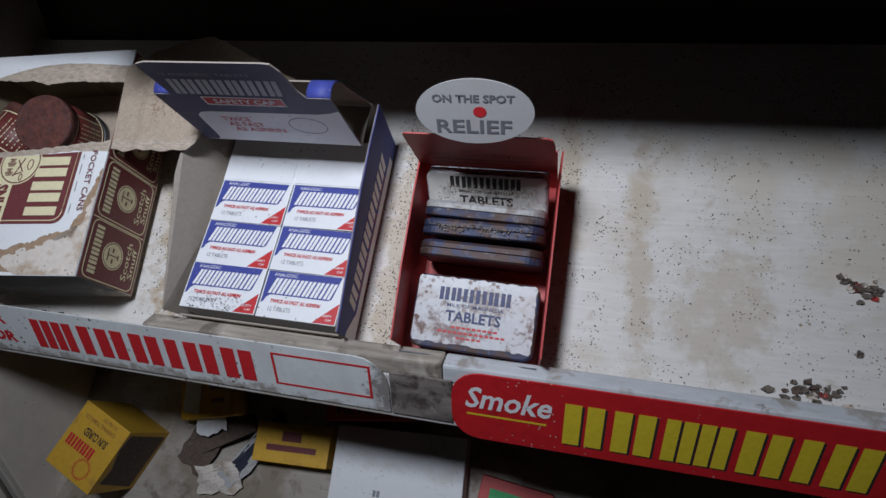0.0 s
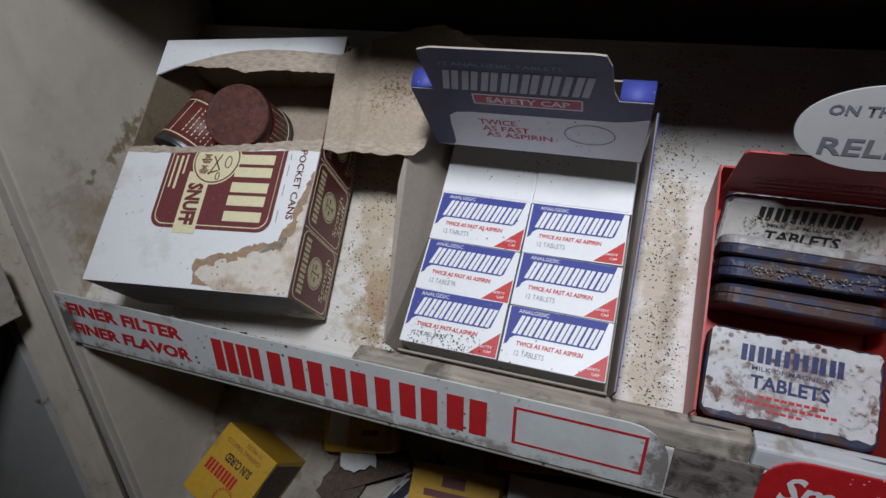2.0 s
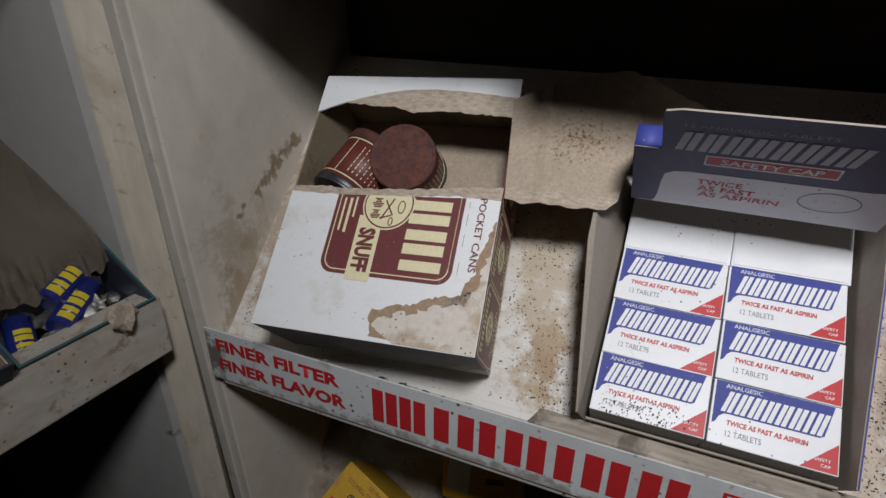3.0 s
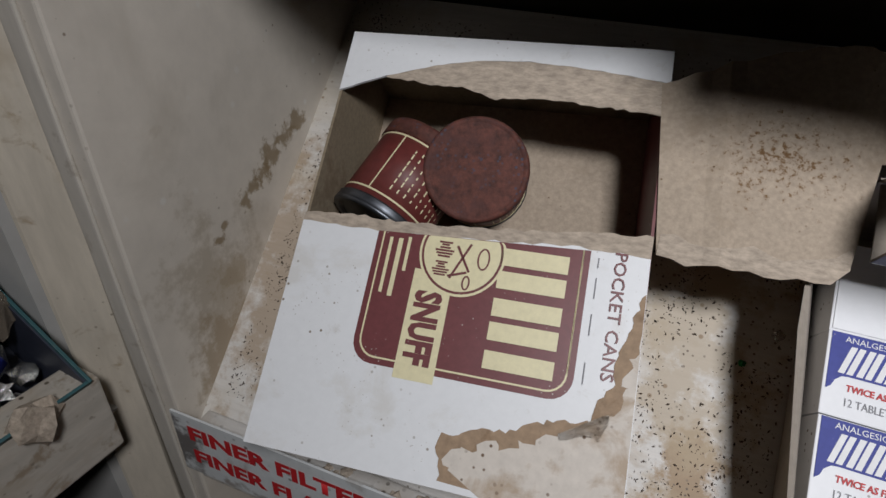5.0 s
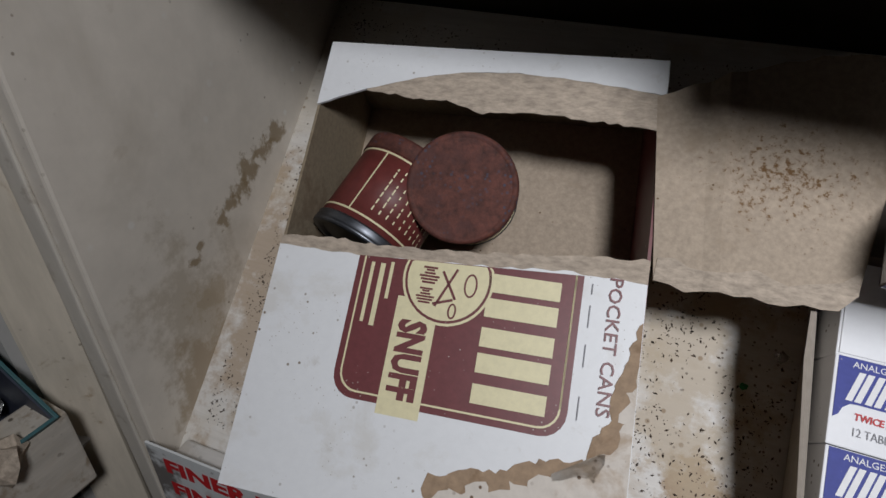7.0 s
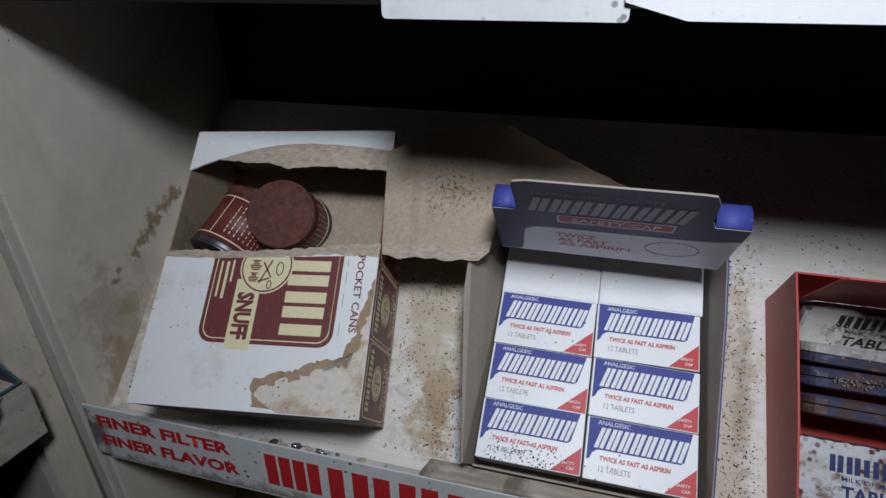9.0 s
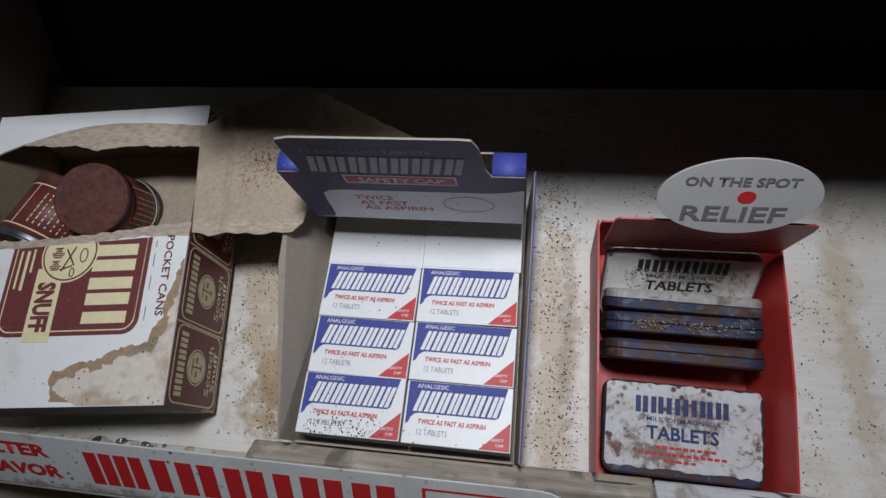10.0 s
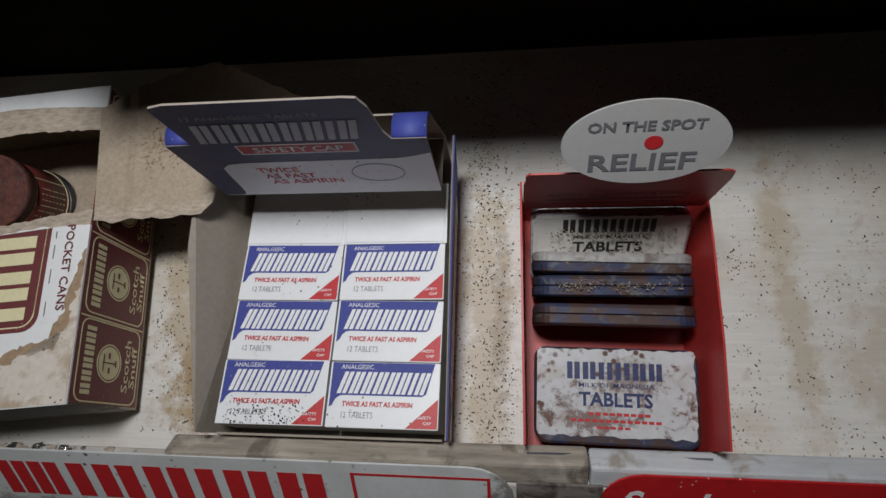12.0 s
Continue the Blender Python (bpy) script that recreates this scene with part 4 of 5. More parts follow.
FLAP = onto((0, 0.1217, 0.0575), (1, 0, 0), (0, -0.0057, 0.051)) @ Matrix.Diagonal((1, 0.814, 1, 1))
flap_outline = [(0.0, 0.0), (pw, 0.0), (pw + 0.0008, 0.010), (pw + 0.0004, 0.050), (pw - 0.0008, 0.0600), (pw - 0.004, 0.0630), (0.002, 0.0630), (0.0, 0.0600)]
red_flap = part("display_flap", placed(flat(flap_outline, 0, 0.0009), FLAP), BOX_RED, red_box, "red flap leaning forward")
INK_DULL = surface("dull_red_ink", (0.30, 0.05, 0.05), 0.6, grain=(300, 0.2), bump=0)
part("lettering", placed(words("FROM", 0.034, 0.046, 0.033, 0.037, bold=0.0), FLAP @ Matrix.Translation((0, 0, 0.0003))), INK_DULL, red_flap)
part("lettering", placed(words("ACID INDIGESTION", 0.010, 0.080, 0.0235, 0.030, bold=0.01), FLAP @ Matrix.Translation((0, 0, 0.0003))), INK_DULL, red_flap, "faded dark words")
part("fine_print", placed(bars([(0.012, 0.079, 0.0165, 0.0195), (0.014, 0.076, 0.010, 0.0125)]), FLAP @ Matrix.Translation((0, 0, 0.0003))), INK_DULL, red_flap)
DISC = onto((0.0480, 0.1180, 0.1305), (1, 0, 0.02), (0, 0.47, 0.88))
disc = part("round_card", placed(flat(ellipse(0, 0, 0.0338, 0.0198, 56), 0, 0.0011), DISC), GREYED_CARD, red_box, "oval white card with a red dot, greyed for its shade")
up = DISC @ Matrix.Translation((0, 0, 0.0003))
part("lettering", placed(words("ON THE SPOT", -0.0235, 0.0230, 0.0060, 0.0108, bold=0.03), up), INK_SLATE, disc, "grey words")
part("red_dot", placed(flat(ellipse(0.0035, 0.0005, 0.0038, 0.0032, 20), 0, 0.0001), up), INK_RED, disc)
part("lettering", placed(words("RELIEF", -0.0220, 0.0215, -0.0130, -0.0045, bold=0.02), up), INK_SLATE, disc, "large grey word")


def flat_tin(m, label, face, base=TIN_BLUE, r=0.0065):
    """A flat hinged tin: face up, x wide, y high."""
    t = thing("flat_tin", SLOPE @ m, label, "tin", "flat tins in the display")
    w, h, d = 0.0845, 0.050, 0.0140
    bm = bmesh.new()
    outline = rounded(0, w, 0, h, r, "abcd", 6)
    shell = bmesh.new()
    loops = [[shell.verts.new((w / 2 + (x - w / 2) * k, h / 2 + (y - h / 2) * (k - 0.02 * (k < 1)), z)) for x, y in outline] for k, z in ((0.972, 0.0), (0.994, 0.0009), (1.0, 0.0025), (1.0, 0.0062), (0.985, 0.0068))]
    for a, b in zip(loops, loops[1:]):
        for i in range(len(a)):
            shell.faces.new((a[i], a[(i + 1) % len(a)], b[(i + 1) % len(a)], b[i]))
    shell.faces.new(loops[0][::-1])
    shell.faces.new(loops[-1])
    part("tin_base", shell, base, t, "blue rusted lower shell" if base == TIN_BLUE else "dull white lower shell")
    low = [bm.verts.new((x, y, 0.0070)) for x, y in outline]
    mid = [bm.verts.new((w / 2 + (x - w / 2) * 1.008, h / 2 + (y - h / 2) * 1.012, 0.0074)) for x, y in outline]
    high = [bm.verts.new((w / 2 + (x - w / 2) * 1.004, h / 2 + (y - h / 2) * 1.008, d - 0.0012)) for x, y in outline]
    cap = [bm.verts.new((w / 2 + (x - w / 2) * 0.972, h / 2 + (y - h / 2) * 0.955, d)) for x, y in outline]
    for a, b in ((low, mid), (mid, high), (high, cap)):
        for i in range(len(a)):
            bm.faces.new((a[i], a[(i + 1) % len(a)], b[(i + 1) % len(a)], b[i]))
    bm.faces.new(cap)
    bm.faces.new(low[::-1])
    part("tin_lid", bm, face, t, "blue edged lid")
    for x in (0.018, 0.060):
        part("hinge", box(x, x + 0.007, -0.0012, 0.0005, 0.0055, 0.0085, 0.0004), TIN_BLUE, t)
    return t


def tin_print(t, w=0.0845, h=0.050, d=0.0140, ink=None, rise=0.0, face=None):
    up = Matrix.Translation((0, 0, d + 0.0002))
    ink = ink or INK_NAVY
    part("label_face", placed(flat(jagged(rounded(0.0012, w - 0.0018, 0.0042, h - 0.0006, 0.002), 0.0007, 0.003, 3), 0, 0.0001), up), face or TIN_WHITE, t, "white printed face with brown rust spots")
    up = Matrix.Translation((0, rise, d + 0.0004))
    brand("22111122", 0.017, 0.066, 0.0335, 0.0425, up, ink, t)
    part("lettering", placed(words("TABLETS", 0.023, 0.0610, 0.0195, 0.0270, bold=0.03), up), ink, t, "dark blue word")
    part("lettering", placed(words("MILK OF MAGNESIA", 0.023, 0.062, 0.0292, 0.0317, bold=0.01), up), ink, t)
    part("fine_print", placed(bars([(0.028 + 0.0036 * k, 0.0307 + 0.0036 * k, 0.0150, 0.0165) for k in range(9)] + [(0.019 + 0.0036 * k, 0.0217 + 0.0036 * k, 0.0115, 0.0130) for k in range(13)] + [(0.032 + 0.0036 * k, 0.0347 + 0.0036 * k, 0.0082, 0.0095) for k in range(5)]), up), INK_RED, t, "fine red print")
    return t


tin_print(flat_tin(Matrix.Translation((0.4730, 0.0305, 0.0095)) @ pose(0, 0, 0, 9, 0, -1), "flat tin lying face up, white label eaten by rust", TIN_BLUE))
for i, (y, z) in enumerate(((0.1238, 0.0568), (0.1075, 0.0538), (0.0905, 0.0505))):
    # on its long edge, leaning back
    flat_tin(Matrix.Translation((0.4735, y + 0.0165, z - 0.053)) @ pose(0, 0, 0, (107, 103, 100)[i], 0, (-1.6, -0.4, -1.0)[i]) @ Matrix.Diagonal((1, 1, 0.80, 1)), "flat blue tin standing on edge, rusty, in the red display", TIN_BLUE, TIN_BLUE if i else TIN_GREY, 0.011)
back_tin = flat_tin(Matrix.Translation((0.4725, 0.1310, 0.0065)) @ pose(0, 0, 0, 60, 0, 0), "flat tin leaning face up at the rear of the display", TIN_WHITE)
tin_print(back_tin, ink=INK_BLACK, rise=0.0050, face=OLD_TIN)

# ---- dirt, flakes and droppings on the shelf ----
def scatter(count, seed, zone, z_at, size):
    rng = random.Random(seed)
    verts, faces = [], []
    made = 0
    while made < count:
        p = zone(rng)
        if p is None:
            continue
        x, y = p
        a, l, w = rng.uniform(0, math.pi), rng.uniform(0.5, 1.0) * size, 0
        w = l * rng.uniform(0.3, 0.55)
        c, s, base = math.cos(a), math.sin(a), len(verts)
        for u, v, h in ((-l, 0, 0.2), (0, -w, 0.2), (l, 0, 0.2), (0, w, 0.2), (0, 0, 1.0)):
            verts.append((x + u * c - v * s, y + u * s + v * c, z_at + h * w))
        faces += [(base, base + 1, base + 4), (base + 1, base + 2, base + 4), (base + 2, base + 3, base + 4), (base + 3, base, base + 4), (base + 3, base + 2, base + 1, base)]
        made += 1
    me = bpy.data.meshes.new("droppings")
    me.from_pydata(verts, [], faces)
    return me


def blocked(x, y):
    u, v = x - 0.082, y - 0.0165
    bu, bv = u * 0.9945 + v * 0.1045, -u * 0.1045 + v * 0.9945
    return (0 < bu < W and 0 < bv < D) or (0.294 < x < 0.427 and 0.025 < y < 0.195) or (0.467 < x < 0.563 and 0.025 < y < 0.166)


def zone_all(rng):
    x, y = rng.uniform(0.02, 0.85), rng.uniform(0.026, 0.285)
    keep = 0.16
    if 0.43 < x < 0.462 or 0.56 < x < 0.60:
        keep = 0.7
    elif 0.225 < x < 0.294:
        keep = 0.8
    elif x < 0.09:
        keep = 0.9
    elif x > 0.60:
        keep = 0.14
    clump = noise.noise(Vector((x * 45, y * 45, 1.5))) * 1.6 + 0.55
    return (x, y) if rng.random() < keep * max(0.08, clump) and not blocked(x, y) else None


def zone_line(rng):
    x, y = rng.gauss(0.445, 0.007), rng.uniform(0.12, 0.25)
    return None if blocked(x, y) else (x, y)


for name, count, seed, zone, size in (("droppings", 2600, 1, zone_all, 0.0012), ("droppings", 160, 2, zone_line, 0.0012), ("dust_grains", 4200, 3, zone_all, 0.0006)):
    ob = new(name, scatter(count, seed, zone, 0.0001, size))
    ob.data.materials.append(GRAIN)
    ob.matrix_world = SLOPE
    tagged(ob, "scattered dark mouse droppings and grit on the shelf", "dirt", "", "stuff")


grit = new("grit", scatter(420, 9, lambda r: (r.uniform(0.483, 0.549), r.choice((r.gauss(0.1235, 0.0022), r.gauss(0.1065, 0.0018), r.gauss(0.1355, 0.0022)))), 0.0500, 0.0012))
grit.data.materials.append(GRIT)
grit.matrix_world = SLOPE
tagged(grit, "pale grit and chaff lying between the rusty tins", "dirt", "", "stuff")
grime = new("grime", scatter(120, 10, lambda r: (r.uniform(0.302, 0.352), 0.0325 + abs(r.gauss(0, 0.007))), 0.0366, 0.0008))
grime.data.materials.append(GRAIN)
grime.matrix_world = SLOPE
tagged(grime, "dark grit on the front tablet carton", "dirt", "", "stuff")


def crumpled(name, size, seed, material, m, label, category, flatness=0.45):
    bm = bmesh.new()
    bmesh.ops.create_icosphere(bm, subdivisions=2, radius=size)
    rng = random.Random(seed)
    for v in bm.verts:
        k = rng.uniform(0.5, 1.15)
        v.co = Vector((v.co.x * k, v.co.y * k, (v.co.z * k) * flatness + size * flatness * 0.8))
    ob = part(name, bm, material, None, label)
    ob.matrix_world = m
    return tagged(ob, "", category)


for i, (x, y, s) in enumerate(((0.150, 0.0115, 0.0032), (0.158, 0.0120, 0.0040), (0.167, 0.0110, 0.0030), (0.175, 0.0130, 0.0042), (0.184, 0.0125, 0.0034))):
    crumpled("foil_scrap", s, 30 + i, FOIL if i % 2 else TORN, Matrix.Translation((x, y - 0.005, 0.0100)), "small crumpled scrap of foil at the carton foot", "scrap")
rng = random.Random(77)
for i in range(22):
    crumpled("crumb", rng.uniform(0.0016, 0.0036), 80 + i, (TORN, GRIT, FLAKE_GREY, FOIL)[i % 4], Matrix.Translation((rng.uniform(0.095, 0.225), rng.uniform(0.0025, 0.0095), 0.0100)), "small crumb of rubble at the carton foot", "crumb")
crumpled("foil_scrap", 0.0018, 40, GREEN, SLOPE @ Matrix.Translation((0.275, 0.120, 0.0)), "tiny green foil scrap on the shelf", "scrap")
crumpled("foil_scrap", 0.0030, 41, FOIL, SLOPE @ Matrix.Translation((0.288, 0.137, 0.0)), "tiny silver foil scrap on the shelf", "scrap")
crumpled("foil_scrap", 0.0028, 42, FOIL, SLOPE @ Matrix.Translation((0.548, 0.178, 0.0)), "tiny silver foil scrap on the shelf", "scrap")


def flakes(x, y, spread, count, seed, label):
    rng = random.Random(seed)
    root = thing("paint_flakes", SLOPE @ Matrix.Translation((x, y, 0)), label, "flakes")
    for i in range(count):
        a = rng.uniform(0, 6.28)
        px, py, r = rng.gauss(0, spread), rng.gauss(0, spread * 0.5), rng.uniform(0.0008, 0.0034)
        pts = [(px + r * rng.uniform(0.5, 1.4) * math.cos(a + k * 1.05), py + r * rng.uniform(0.4, 1.0) * math.sin(a + k * 1.05), 0.0006 + rng.uniform(0, 0.0028)) for k in range(6)]
        bm = bmesh.new()
        top = [bm.verts.new(p) for p in pts]
        c = bm.verts.new((px, py, 0.0012))
        low = [bm.verts.new((p[0], p[1], 0.0001)) for p in pts]
        for k in range(6):
            bm.faces.new((top[k], top[(k + 1) % 6], c))
            bm.faces.new((low[k], low[(k + 1) % 6], top[(k + 1) % 6], top[k]))
        part("flake", bm, rng.choice((FLAKE_RED, FLAKE_GREY, GRIT, TORN_BROWN, FLAKE_GREY, GRIT, STAINED)), root)


flakes(0.761, 0.107, 0.0062, 28, 1, "grey and red flakes stuck on the shelf")
flakes(0.731, 0.036, 0.0082, 44, 2, "heap of grey and red flakes by the shelf lip")
flakes(0.688, 0.026, 0.0015, 3, 3, "red flakes by the shelf lip")
flakes(0.756, 0.063, 0.0015, 3, 4, "small dark flakes on the shelf")

# ---- goods on the lower shelf ----
LOW = Matrix.Translation((0, 0, -PITCH)) @ SLOPE


def tuck_box(name, m, w, d, h, material, label, category="carton", bevel=0.0008):
    ob = thing(name, m, label, category)
    part("carton_body", box(0, w, 0, d, 0, h, bevel), material, ob)
    return ob


apple = tuck_box("tobacco_carton", LOW @ pose(0.0600, 0.0760, 0.004, 0, 4, -22), 0.064, 0.070, 0.070, YELLOW, "yellow chewing tobacco carton, upside down to the viewer, scuffed side")
ATOP = onto((0.064, 0.070, 0.0702), (-1, 0, 0), (0, -1, 0)) @ Matrix.Diagonal((0.76, 1.02, 1, 1))
part("lettering", placed(words("SUN CURED", 0.018, 0.060, 0.0200, 0.0280, bold=0.03), ATOP), INK_BLACK, apple, "black words")
part("lettering", placed(words("CHEWING TOBACCO", 0.016, 0.072, 0.0100, 0.0140, bold=0.0), ATOP), INK_MAROON, apple, "thin brown words")
part("lettering", placed(words("15 PIECES", 0.020, 0.045, 0.0035, 0.0070, bold=0.0), ATOP), INK_MAROON, apple)
brand("22212", 0.028, 0.076, 0.0330, 0.0440, ATOP, INK_RED, apple)
spike = [(0.030 + (0.0115 if i % 2 else 0.0145) * math.cos(i * math.pi / 20), 0.0545 + (0.0085 if i % 2 else 0.011) * math.sin(i * math.pi / 20)) for i in range(40)]
part("burst", placed(ring(spike, [(0.030 + (x - 0.030) * 0.88, 0.0545 + (y - 0.0545) * 0.88) for x, y in spike], thick=0.0001), ATOP), INK_RED, apple, "red star-edged seal")
part("scuffed_side", plate([(0.0648, 0.004, 0.010), (0.0648, 0.064, 0.006), (0.0648, 0.066, 0.066), (0.0648, 0.050, 0.069), (0.0648, 0.028, 0.060), (0.0648, 0.012, 0.064)], 0.0006), TORN_BROWN, apple, "scuffed brown side")
brand("22", 0.010, 0.036, 0.030, 0.050, onto((0, -0.0003, 0), (1, 0, 0), (0, 0, 1)), INK_RED, apple)

bag = tuck_box("tobacco_pouch", LOW @ pose(0.175, 0.135, 0.004, 6, -14, 12), 0.080, 0.055, 0.022, YELLOW, "crumpled yellow and white tobacco pouch", "pouch", 0.006)
part("white_patch", plate([(0.006, 0.010, 0.0224), (0.030, 0.006, 0.0224), (0.034, 0.040, 0.0224), (0.010, 0.046, 0.0224)], 0.0003), CARD, bag)
part("fine_print", placed(bars([(0.045, 0.070, 0.030, 0.037), (0.048, 0.066, 0.016, 0.021)]), Matrix.Translation((0, 0, 0.0226))), INK_MAROON, bag)
tuck_box("cardboard_strip", LOW @ pose(0.190, 0.098, 0.003, 0, -10, 28), 0.085, 0.020, 0.004, TORN_BROWN, "dark bent strip of cardboard", "cardboard")
yb = tuck_box("tobacco_carton", LOW @ pose(0.268, 0.108, 0.0005, 0, 0, 3), 0.084, 0.040, 0.026, YELLOW, "small dull yellow carton with dark print", "carton")
part("fine_print", placed(bars([(0.014, 0.070, 0.012, 0.018), (0.030, 0.052, 0.022, 0.032)]), Matrix.Translation((0, 0, 0.0263))), INK_MAROON, yb, "dark plain bars of print")
wb = tuck_box("white_carton", LOW @ pose(0.361, 0.080, 0.0005, 0, 0, 3), 0.135, 0.078, 0.028, CARD, "plain white carton lying flat", "carton", 0.001)
part("fine_print", placed(bars([(0.046, 0.049, 0.014, 0.020), (0.050, 0.053, 0.014, 0.020)]), Matrix.Translation((0, 0, 0.0283))), INK_GREY, wb)
rb = tuck_box("pipe_filter_carton", LOW @ pose(0.348, 0.160, 0.0005, 0, 0, 8), 0.095, 0.040, 0.046, BOX_RED, "red carton of pipe filters with dark print", "carton")
brand("422122", 0.012, 0.086, 0.021, 0.035, Matrix.Translation((0, 0, 0.0463)), INK_GREY, rb)
part("lettering", placed(words("FILTERS", 0.012, 0.066, 0.006, 0.0155, bold=0.02), Matrix.Translation((0, 0, 0.0463))), INK_BLACK, rb)


def torn_paper(m, w, d, seed, material, label):
    """A bent, torn sheet with a ragged outline."""
    rng = random.Random(seed)
    grid = []
    for i in range(9):
        v = i / 8
        grid.append([(w * (u / 6) + rng.uniform(-1, 1) * 0.0025 * (u in (0, 6)), d * v + rng.uniform(-1, 1) * 0.003 * (i in (0, 8)), 0.003 + 0.009 * abs(math.sin(u * 0.8 + seed + v * 3)) * v + rng.uniform(0, 0.0012)) for u in range(7)])
    ob = part("paper_scrap", sheet(grid, 0.0005), material, None, label)
    ob.matrix_world = m
    tagged(ob, "", "paper")
    return ob


torn_paper(LOW @ pose(0.168, 0.092, 0.002, 0, 0, -20), 0.040, 0.070, 1, TORN_BROWN, "dark brown torn wrapper among the goods below")
torn_paper(LOW @ pose(0.196, 0.118, 0.014, 0, -8, 24), 0.036, 0.060, 2, CARD, "torn white wrapper paper on the lower shelf")
torn_paper(LOW @ pose(0.222, 0.085, 0.004, 0, 5, -38), 0.022, 0.080, 3, GREYED_CARD, "long torn grey paper strip on the lower shelf")
torn_paper(LOW @ pose(0.236, 0.098, 0.006, 0, 5, -34), 0.016, 0.076, 4, NAVY, "dark torn strip of wrapper on the lower shelf")
torn_paper(LOW @ pose(0.205, 0.060, 0.001, 0, 0, 15), 0.050, 0.030, 5, STAINED, "stained scrap of card on the lower shelf")
gb = tuck_box("tobacco_carton", LOW @ pose(0.505, 0.085, 0.0005, 0, 0, -6), 0.07, 0.05, 0.016, BOX_RED, "small red and green carton", "carton")
part("fine_print", placed(bars([(0.01, 0.06, 0.03, 0.04), (0.02, 0.05, 0.012, 0.02)]), Matrix.Translation((0, 0, 0.0163))), GREEN, gb)

# ---- goods on the neighbouring shelf ----
def open_tray(name, m, w, d, h, outside, inside, label):
    """An open tray: x across, y deep, walls of card."""
    ob = thing(name, m, label, "tray")
    t = 0.0016
    part("tray_bottom", box(t, w - t, t, d - t, 0.0003, t), inside, ob)
    for nm, b in (("tray_side", (0, t, 0, d, 0, h)), ("tray_side", (w - t, w, 0, d, 0, h)), ("tray_front", (t, w - t, 0, t, 0, h)), ("tray_back", (t, w - t, d - t, d, 0, h))):
        part(nm, box(*b, 0.0003), outside, ob)
    part("lining", box(t, t + 0.0008, t, d - t, t, h - 0.002), inside, ob)
    part("lining", box(w - t - 0.0008, w - t, t, d - t, t, h - 0.002), inside, ob)
    part("lining", box(t + 0.001, w - t - 0.001, d - t - 0.0008, d - t, t, h - 0.002), inside, ob)
    return ob


# on the neighbouring shelf the tray's width runs along its lip, its depth up the slope
LS = LEFT_SHELF @ Matrix.Rotation(radians(90), 4, "Z")
teal = open_tray("candy_tray", LS @ Matrix.Translation((-0.094, 0.004, 0.0005)), 0.090, 0.20, 0.045, TEAL, NAVY, "dark teal cardboard candy tray half covered by clear film")
rows = []
rng = random.Random(12)
for i in range(41):
    v = i / 40
    near = max(0.0, 1 - v * 4.5)
    rows.append([(0.001 + 0.088 * u / 36, 0.038 + 0.162 * v + 0.012 * near * abs(u / 36 - 0.45) + 0.0020 * near * math.sin(u * 1.3), 0.046 + 0.005 * math.sin(u * 0.2 + v * 5) * (1 - v) + 0.004 * v + near * (0.0022 * math.sin(u * 0.9 + v * 22) + 0.0012 * math.sin(u * 2.3 - v * 35) + rng.uniform(-0.0007, 0.0007)) - 0.012 * near * near) for u in range(37)])
wrap = part("clear_wrap", sheet(rows, 0.0003), FILM, None, "torn clear plastic film over the candy tray")
wrap.matrix_world = LS @ Matrix.Translation((-0.094, 0.004, 0.0005))
tagged(wrap, "", "film")


def roll(m, length, r, material, label):
    """A wrapped roll of sweets with a crimped foil end and a plain print band."""
    ob = thing("candy_roll", m, label, "sweets", "wrapped sweets in the trays")
    bm = bmesh.new()
    bmesh.ops.create_cone(bm, cap_ends=True, segments=20, radius1=r, radius2=r, depth=length, matrix=Matrix.Rotation(radians(90), 4, "Y"))
    for f in bm.faces:
        f.smooth = len(f.verts) == 4
    part("wrapper", bm, material, ob)
    bm = bmesh.new()
    bmesh.ops.create_cone(bm, cap_ends=True, segments=14, radius1=r * 1.02, radius2=r * 0.5, depth=length * 0.16, matrix=Matrix.Translation((length * 0.56, 0, 0)) @ Matrix.Rotation(radians(90), 4, "Y"))
    rng = random.Random(3)
    for v in bm.verts:
        v.co += Vector((rng.uniform(-1, 1), rng.uniform(-1, 1), rng.uniform(-1, 1))) * r * 0.18
    part("foil_end", bm, FOIL, ob, "torn silver foil end")
    bm = bmesh.new()
    for k in range(4):
        a0 = radians(62)
        x0 = length * (-0.40 + 0.15 * k)
        x1 = x0 + length * (0.12, 0.09, 0.12, 0.11)[k]
        for j in range(5):
            a, b = a0 + 0.23 * j, a0 + 0.23 * (j + 1)
            bm.faces.new([bm.verts.new((x, (r + 0.0004) * math.cos(q), (r + 0.0004) * math.sin(q))) for x, q in ((x0, a), (x1, a), (x1, b), (x0, b))])
    part("fine_print", bm, INK_YELLOW if material == BLUE_WRAP else INK_WHITE, ob, "plain bars of bold print")
    return ob


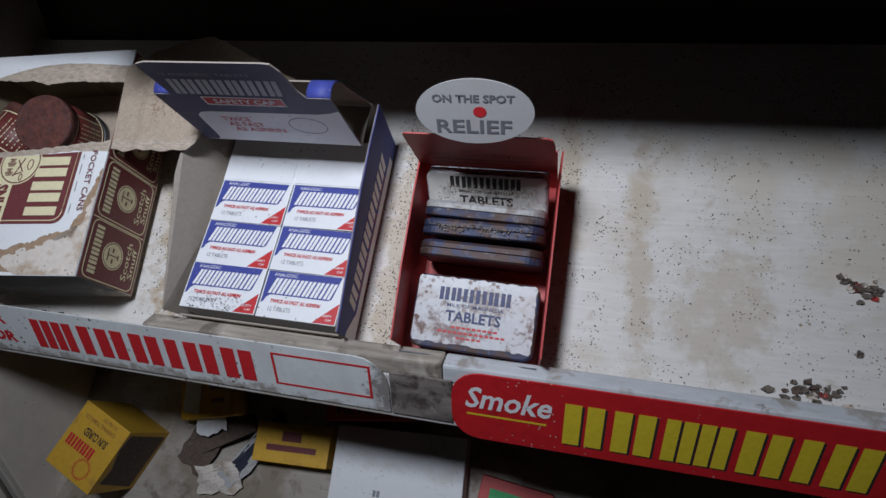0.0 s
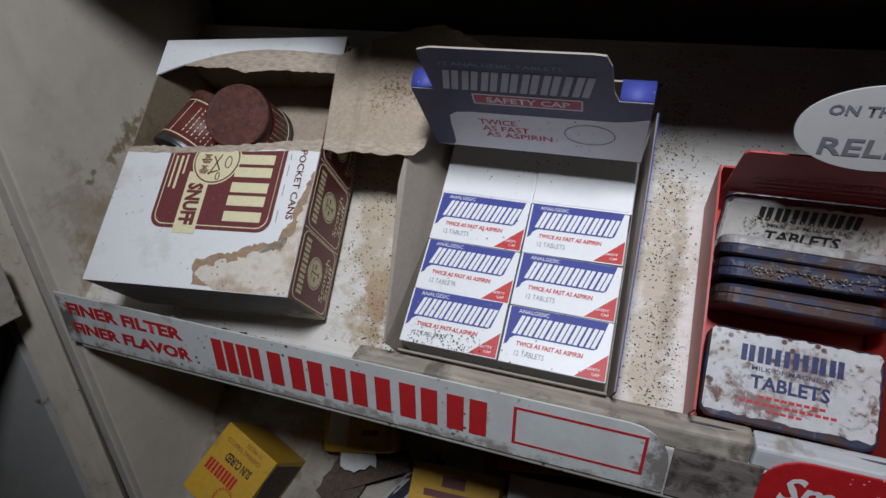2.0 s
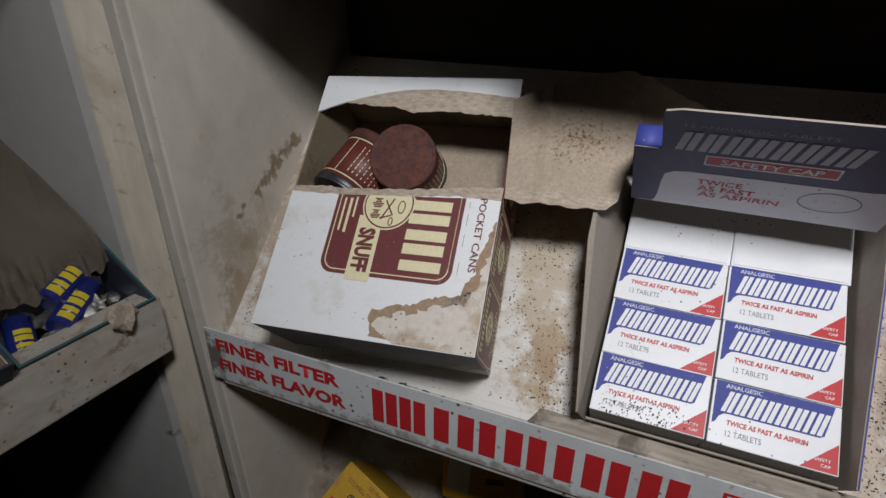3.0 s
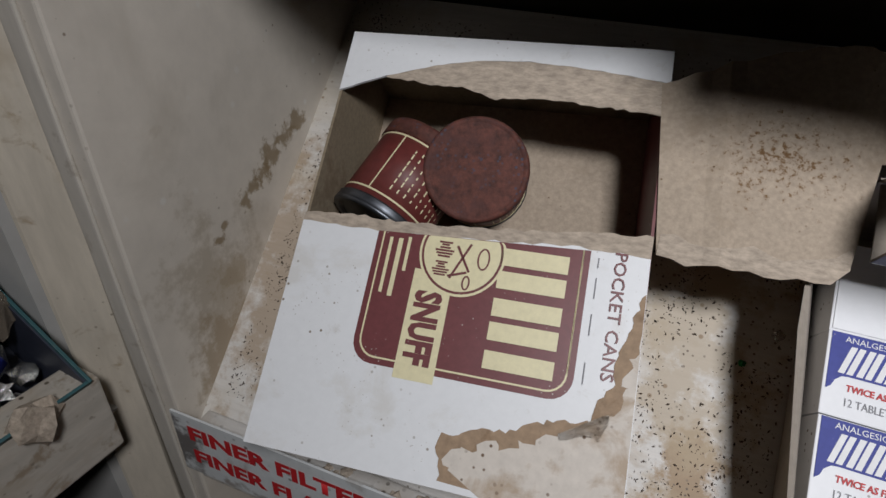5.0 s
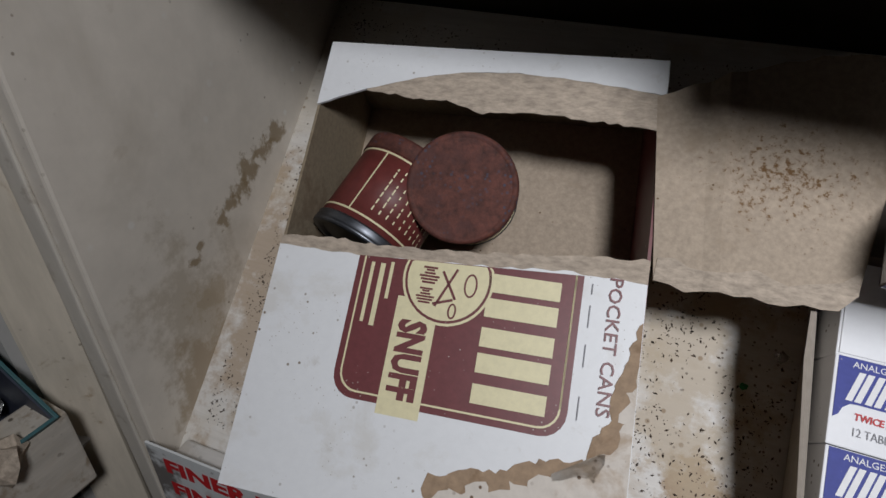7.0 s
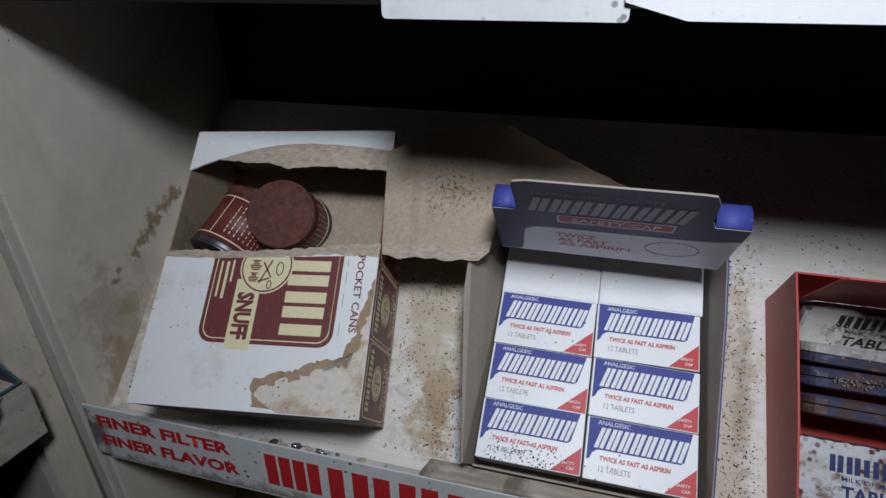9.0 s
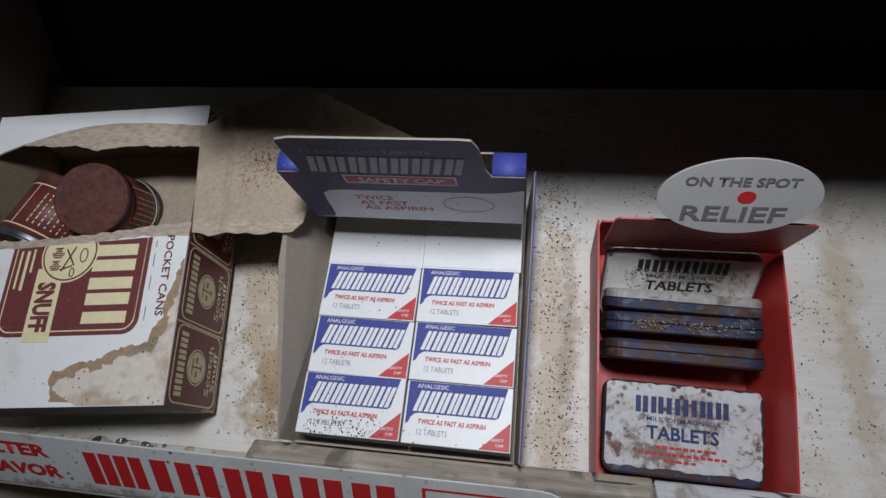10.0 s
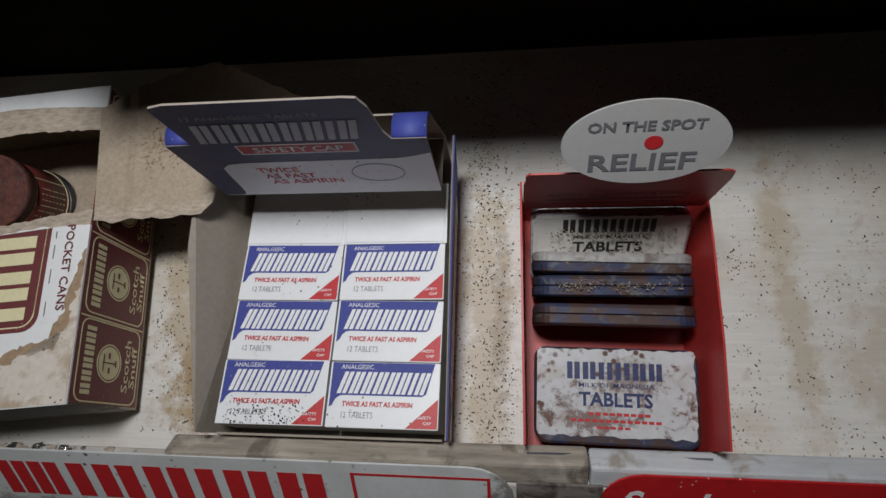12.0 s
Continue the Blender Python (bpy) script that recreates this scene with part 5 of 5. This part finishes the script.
T0 = LS @ Matrix.Translation((-0.094, 0.004, 0.0005))
roll(T0 @ pose(0.054, 0.030, 0.027, 0, 0, 30), 0.040, 0.0085, BLUE_WRAP, "blue wrapped roll of sweets with yellow print, torn open")
roll(T0 @ pose(0.060, 0.048, 0.030, 0, 0, 24), 0.042, 0.0085, BLUE_WRAP, "blue wrapped roll of sweets with yellow print")
torn_paper(T0 @ pose(0.052, 0.014, 0.024, 0, 0, 20), 0.020, 0.018, 8, FOIL, "torn silver wrapper on the sweets")
roll(T0 @ pose(0.018, 0.026, 0.020, 0, 0, 70), 0.032, 0.0085, BLUE_WRAP, "blue wrapped roll of sweets with yellow print")
for i, (x, y, s) in enumerate(((0.034, 0.018, 0.010), (0.046, 0.013, 0.009), (0.026, 0.040, 0.009), (0.074, 0.016, 0.008), (0.060, 0.014, 0.009), (0.040, 0.034, 0.009), (0.016, 0.012, 0.008), (0.080, 0.030, 0.007))):
    crumpled("foil_scrap", s, 50 + i, FOIL, T0 @ Matrix.Translation((x, y, 0.012)), "crumpled torn foil in the candy tray", "scrap", 0.7)
brown = open_tray("candy_tray", LS @ Matrix.Translation((-0.262, 0.002, 0.0005)), 0.164, 0.20, 0.058, NAVY, KRAFT, "open cardboard candy tray, dark outside and brown inside")
T1 = LS @ Matrix.Translation((-0.262, 0.002, 0.0005))
roll(T1 @ pose(0.112, 0.034, 0.015, 0, 0, 18), 0.055, 0.0105, GREEN, "green wrapped roll of sweets with white print")
roll(T1 @ pose(0.100, 0.018, 0.013, 0, 0, 8), 0.052, 0.010, GREEN, "green wrapped roll of sweets with white print")
for i, (x, y, s) in enumerate(((0.145, 0.030, 0.008), (0.152, 0.045, 0.007), (0.142, 0.016, 0.007))):
    crumpled("foil_scrap", s, 60 + i, FOIL if i else TORN, T1 @ Matrix.Translation((x, y, 0.002)), "crumpled torn foil in the candy tray", "scrap", 0.7)
crumpled("paper_scrap", 0.0125, 70, TORN, TURN_LEFT @ Matrix.Translation((0.001, -0.030, 0.038)) @ Matrix.Diagonal((0.7, 1.0, 1.2, 1)), "crumpled brown scrap stuck on the shelf lip", "scrap", 0.9)
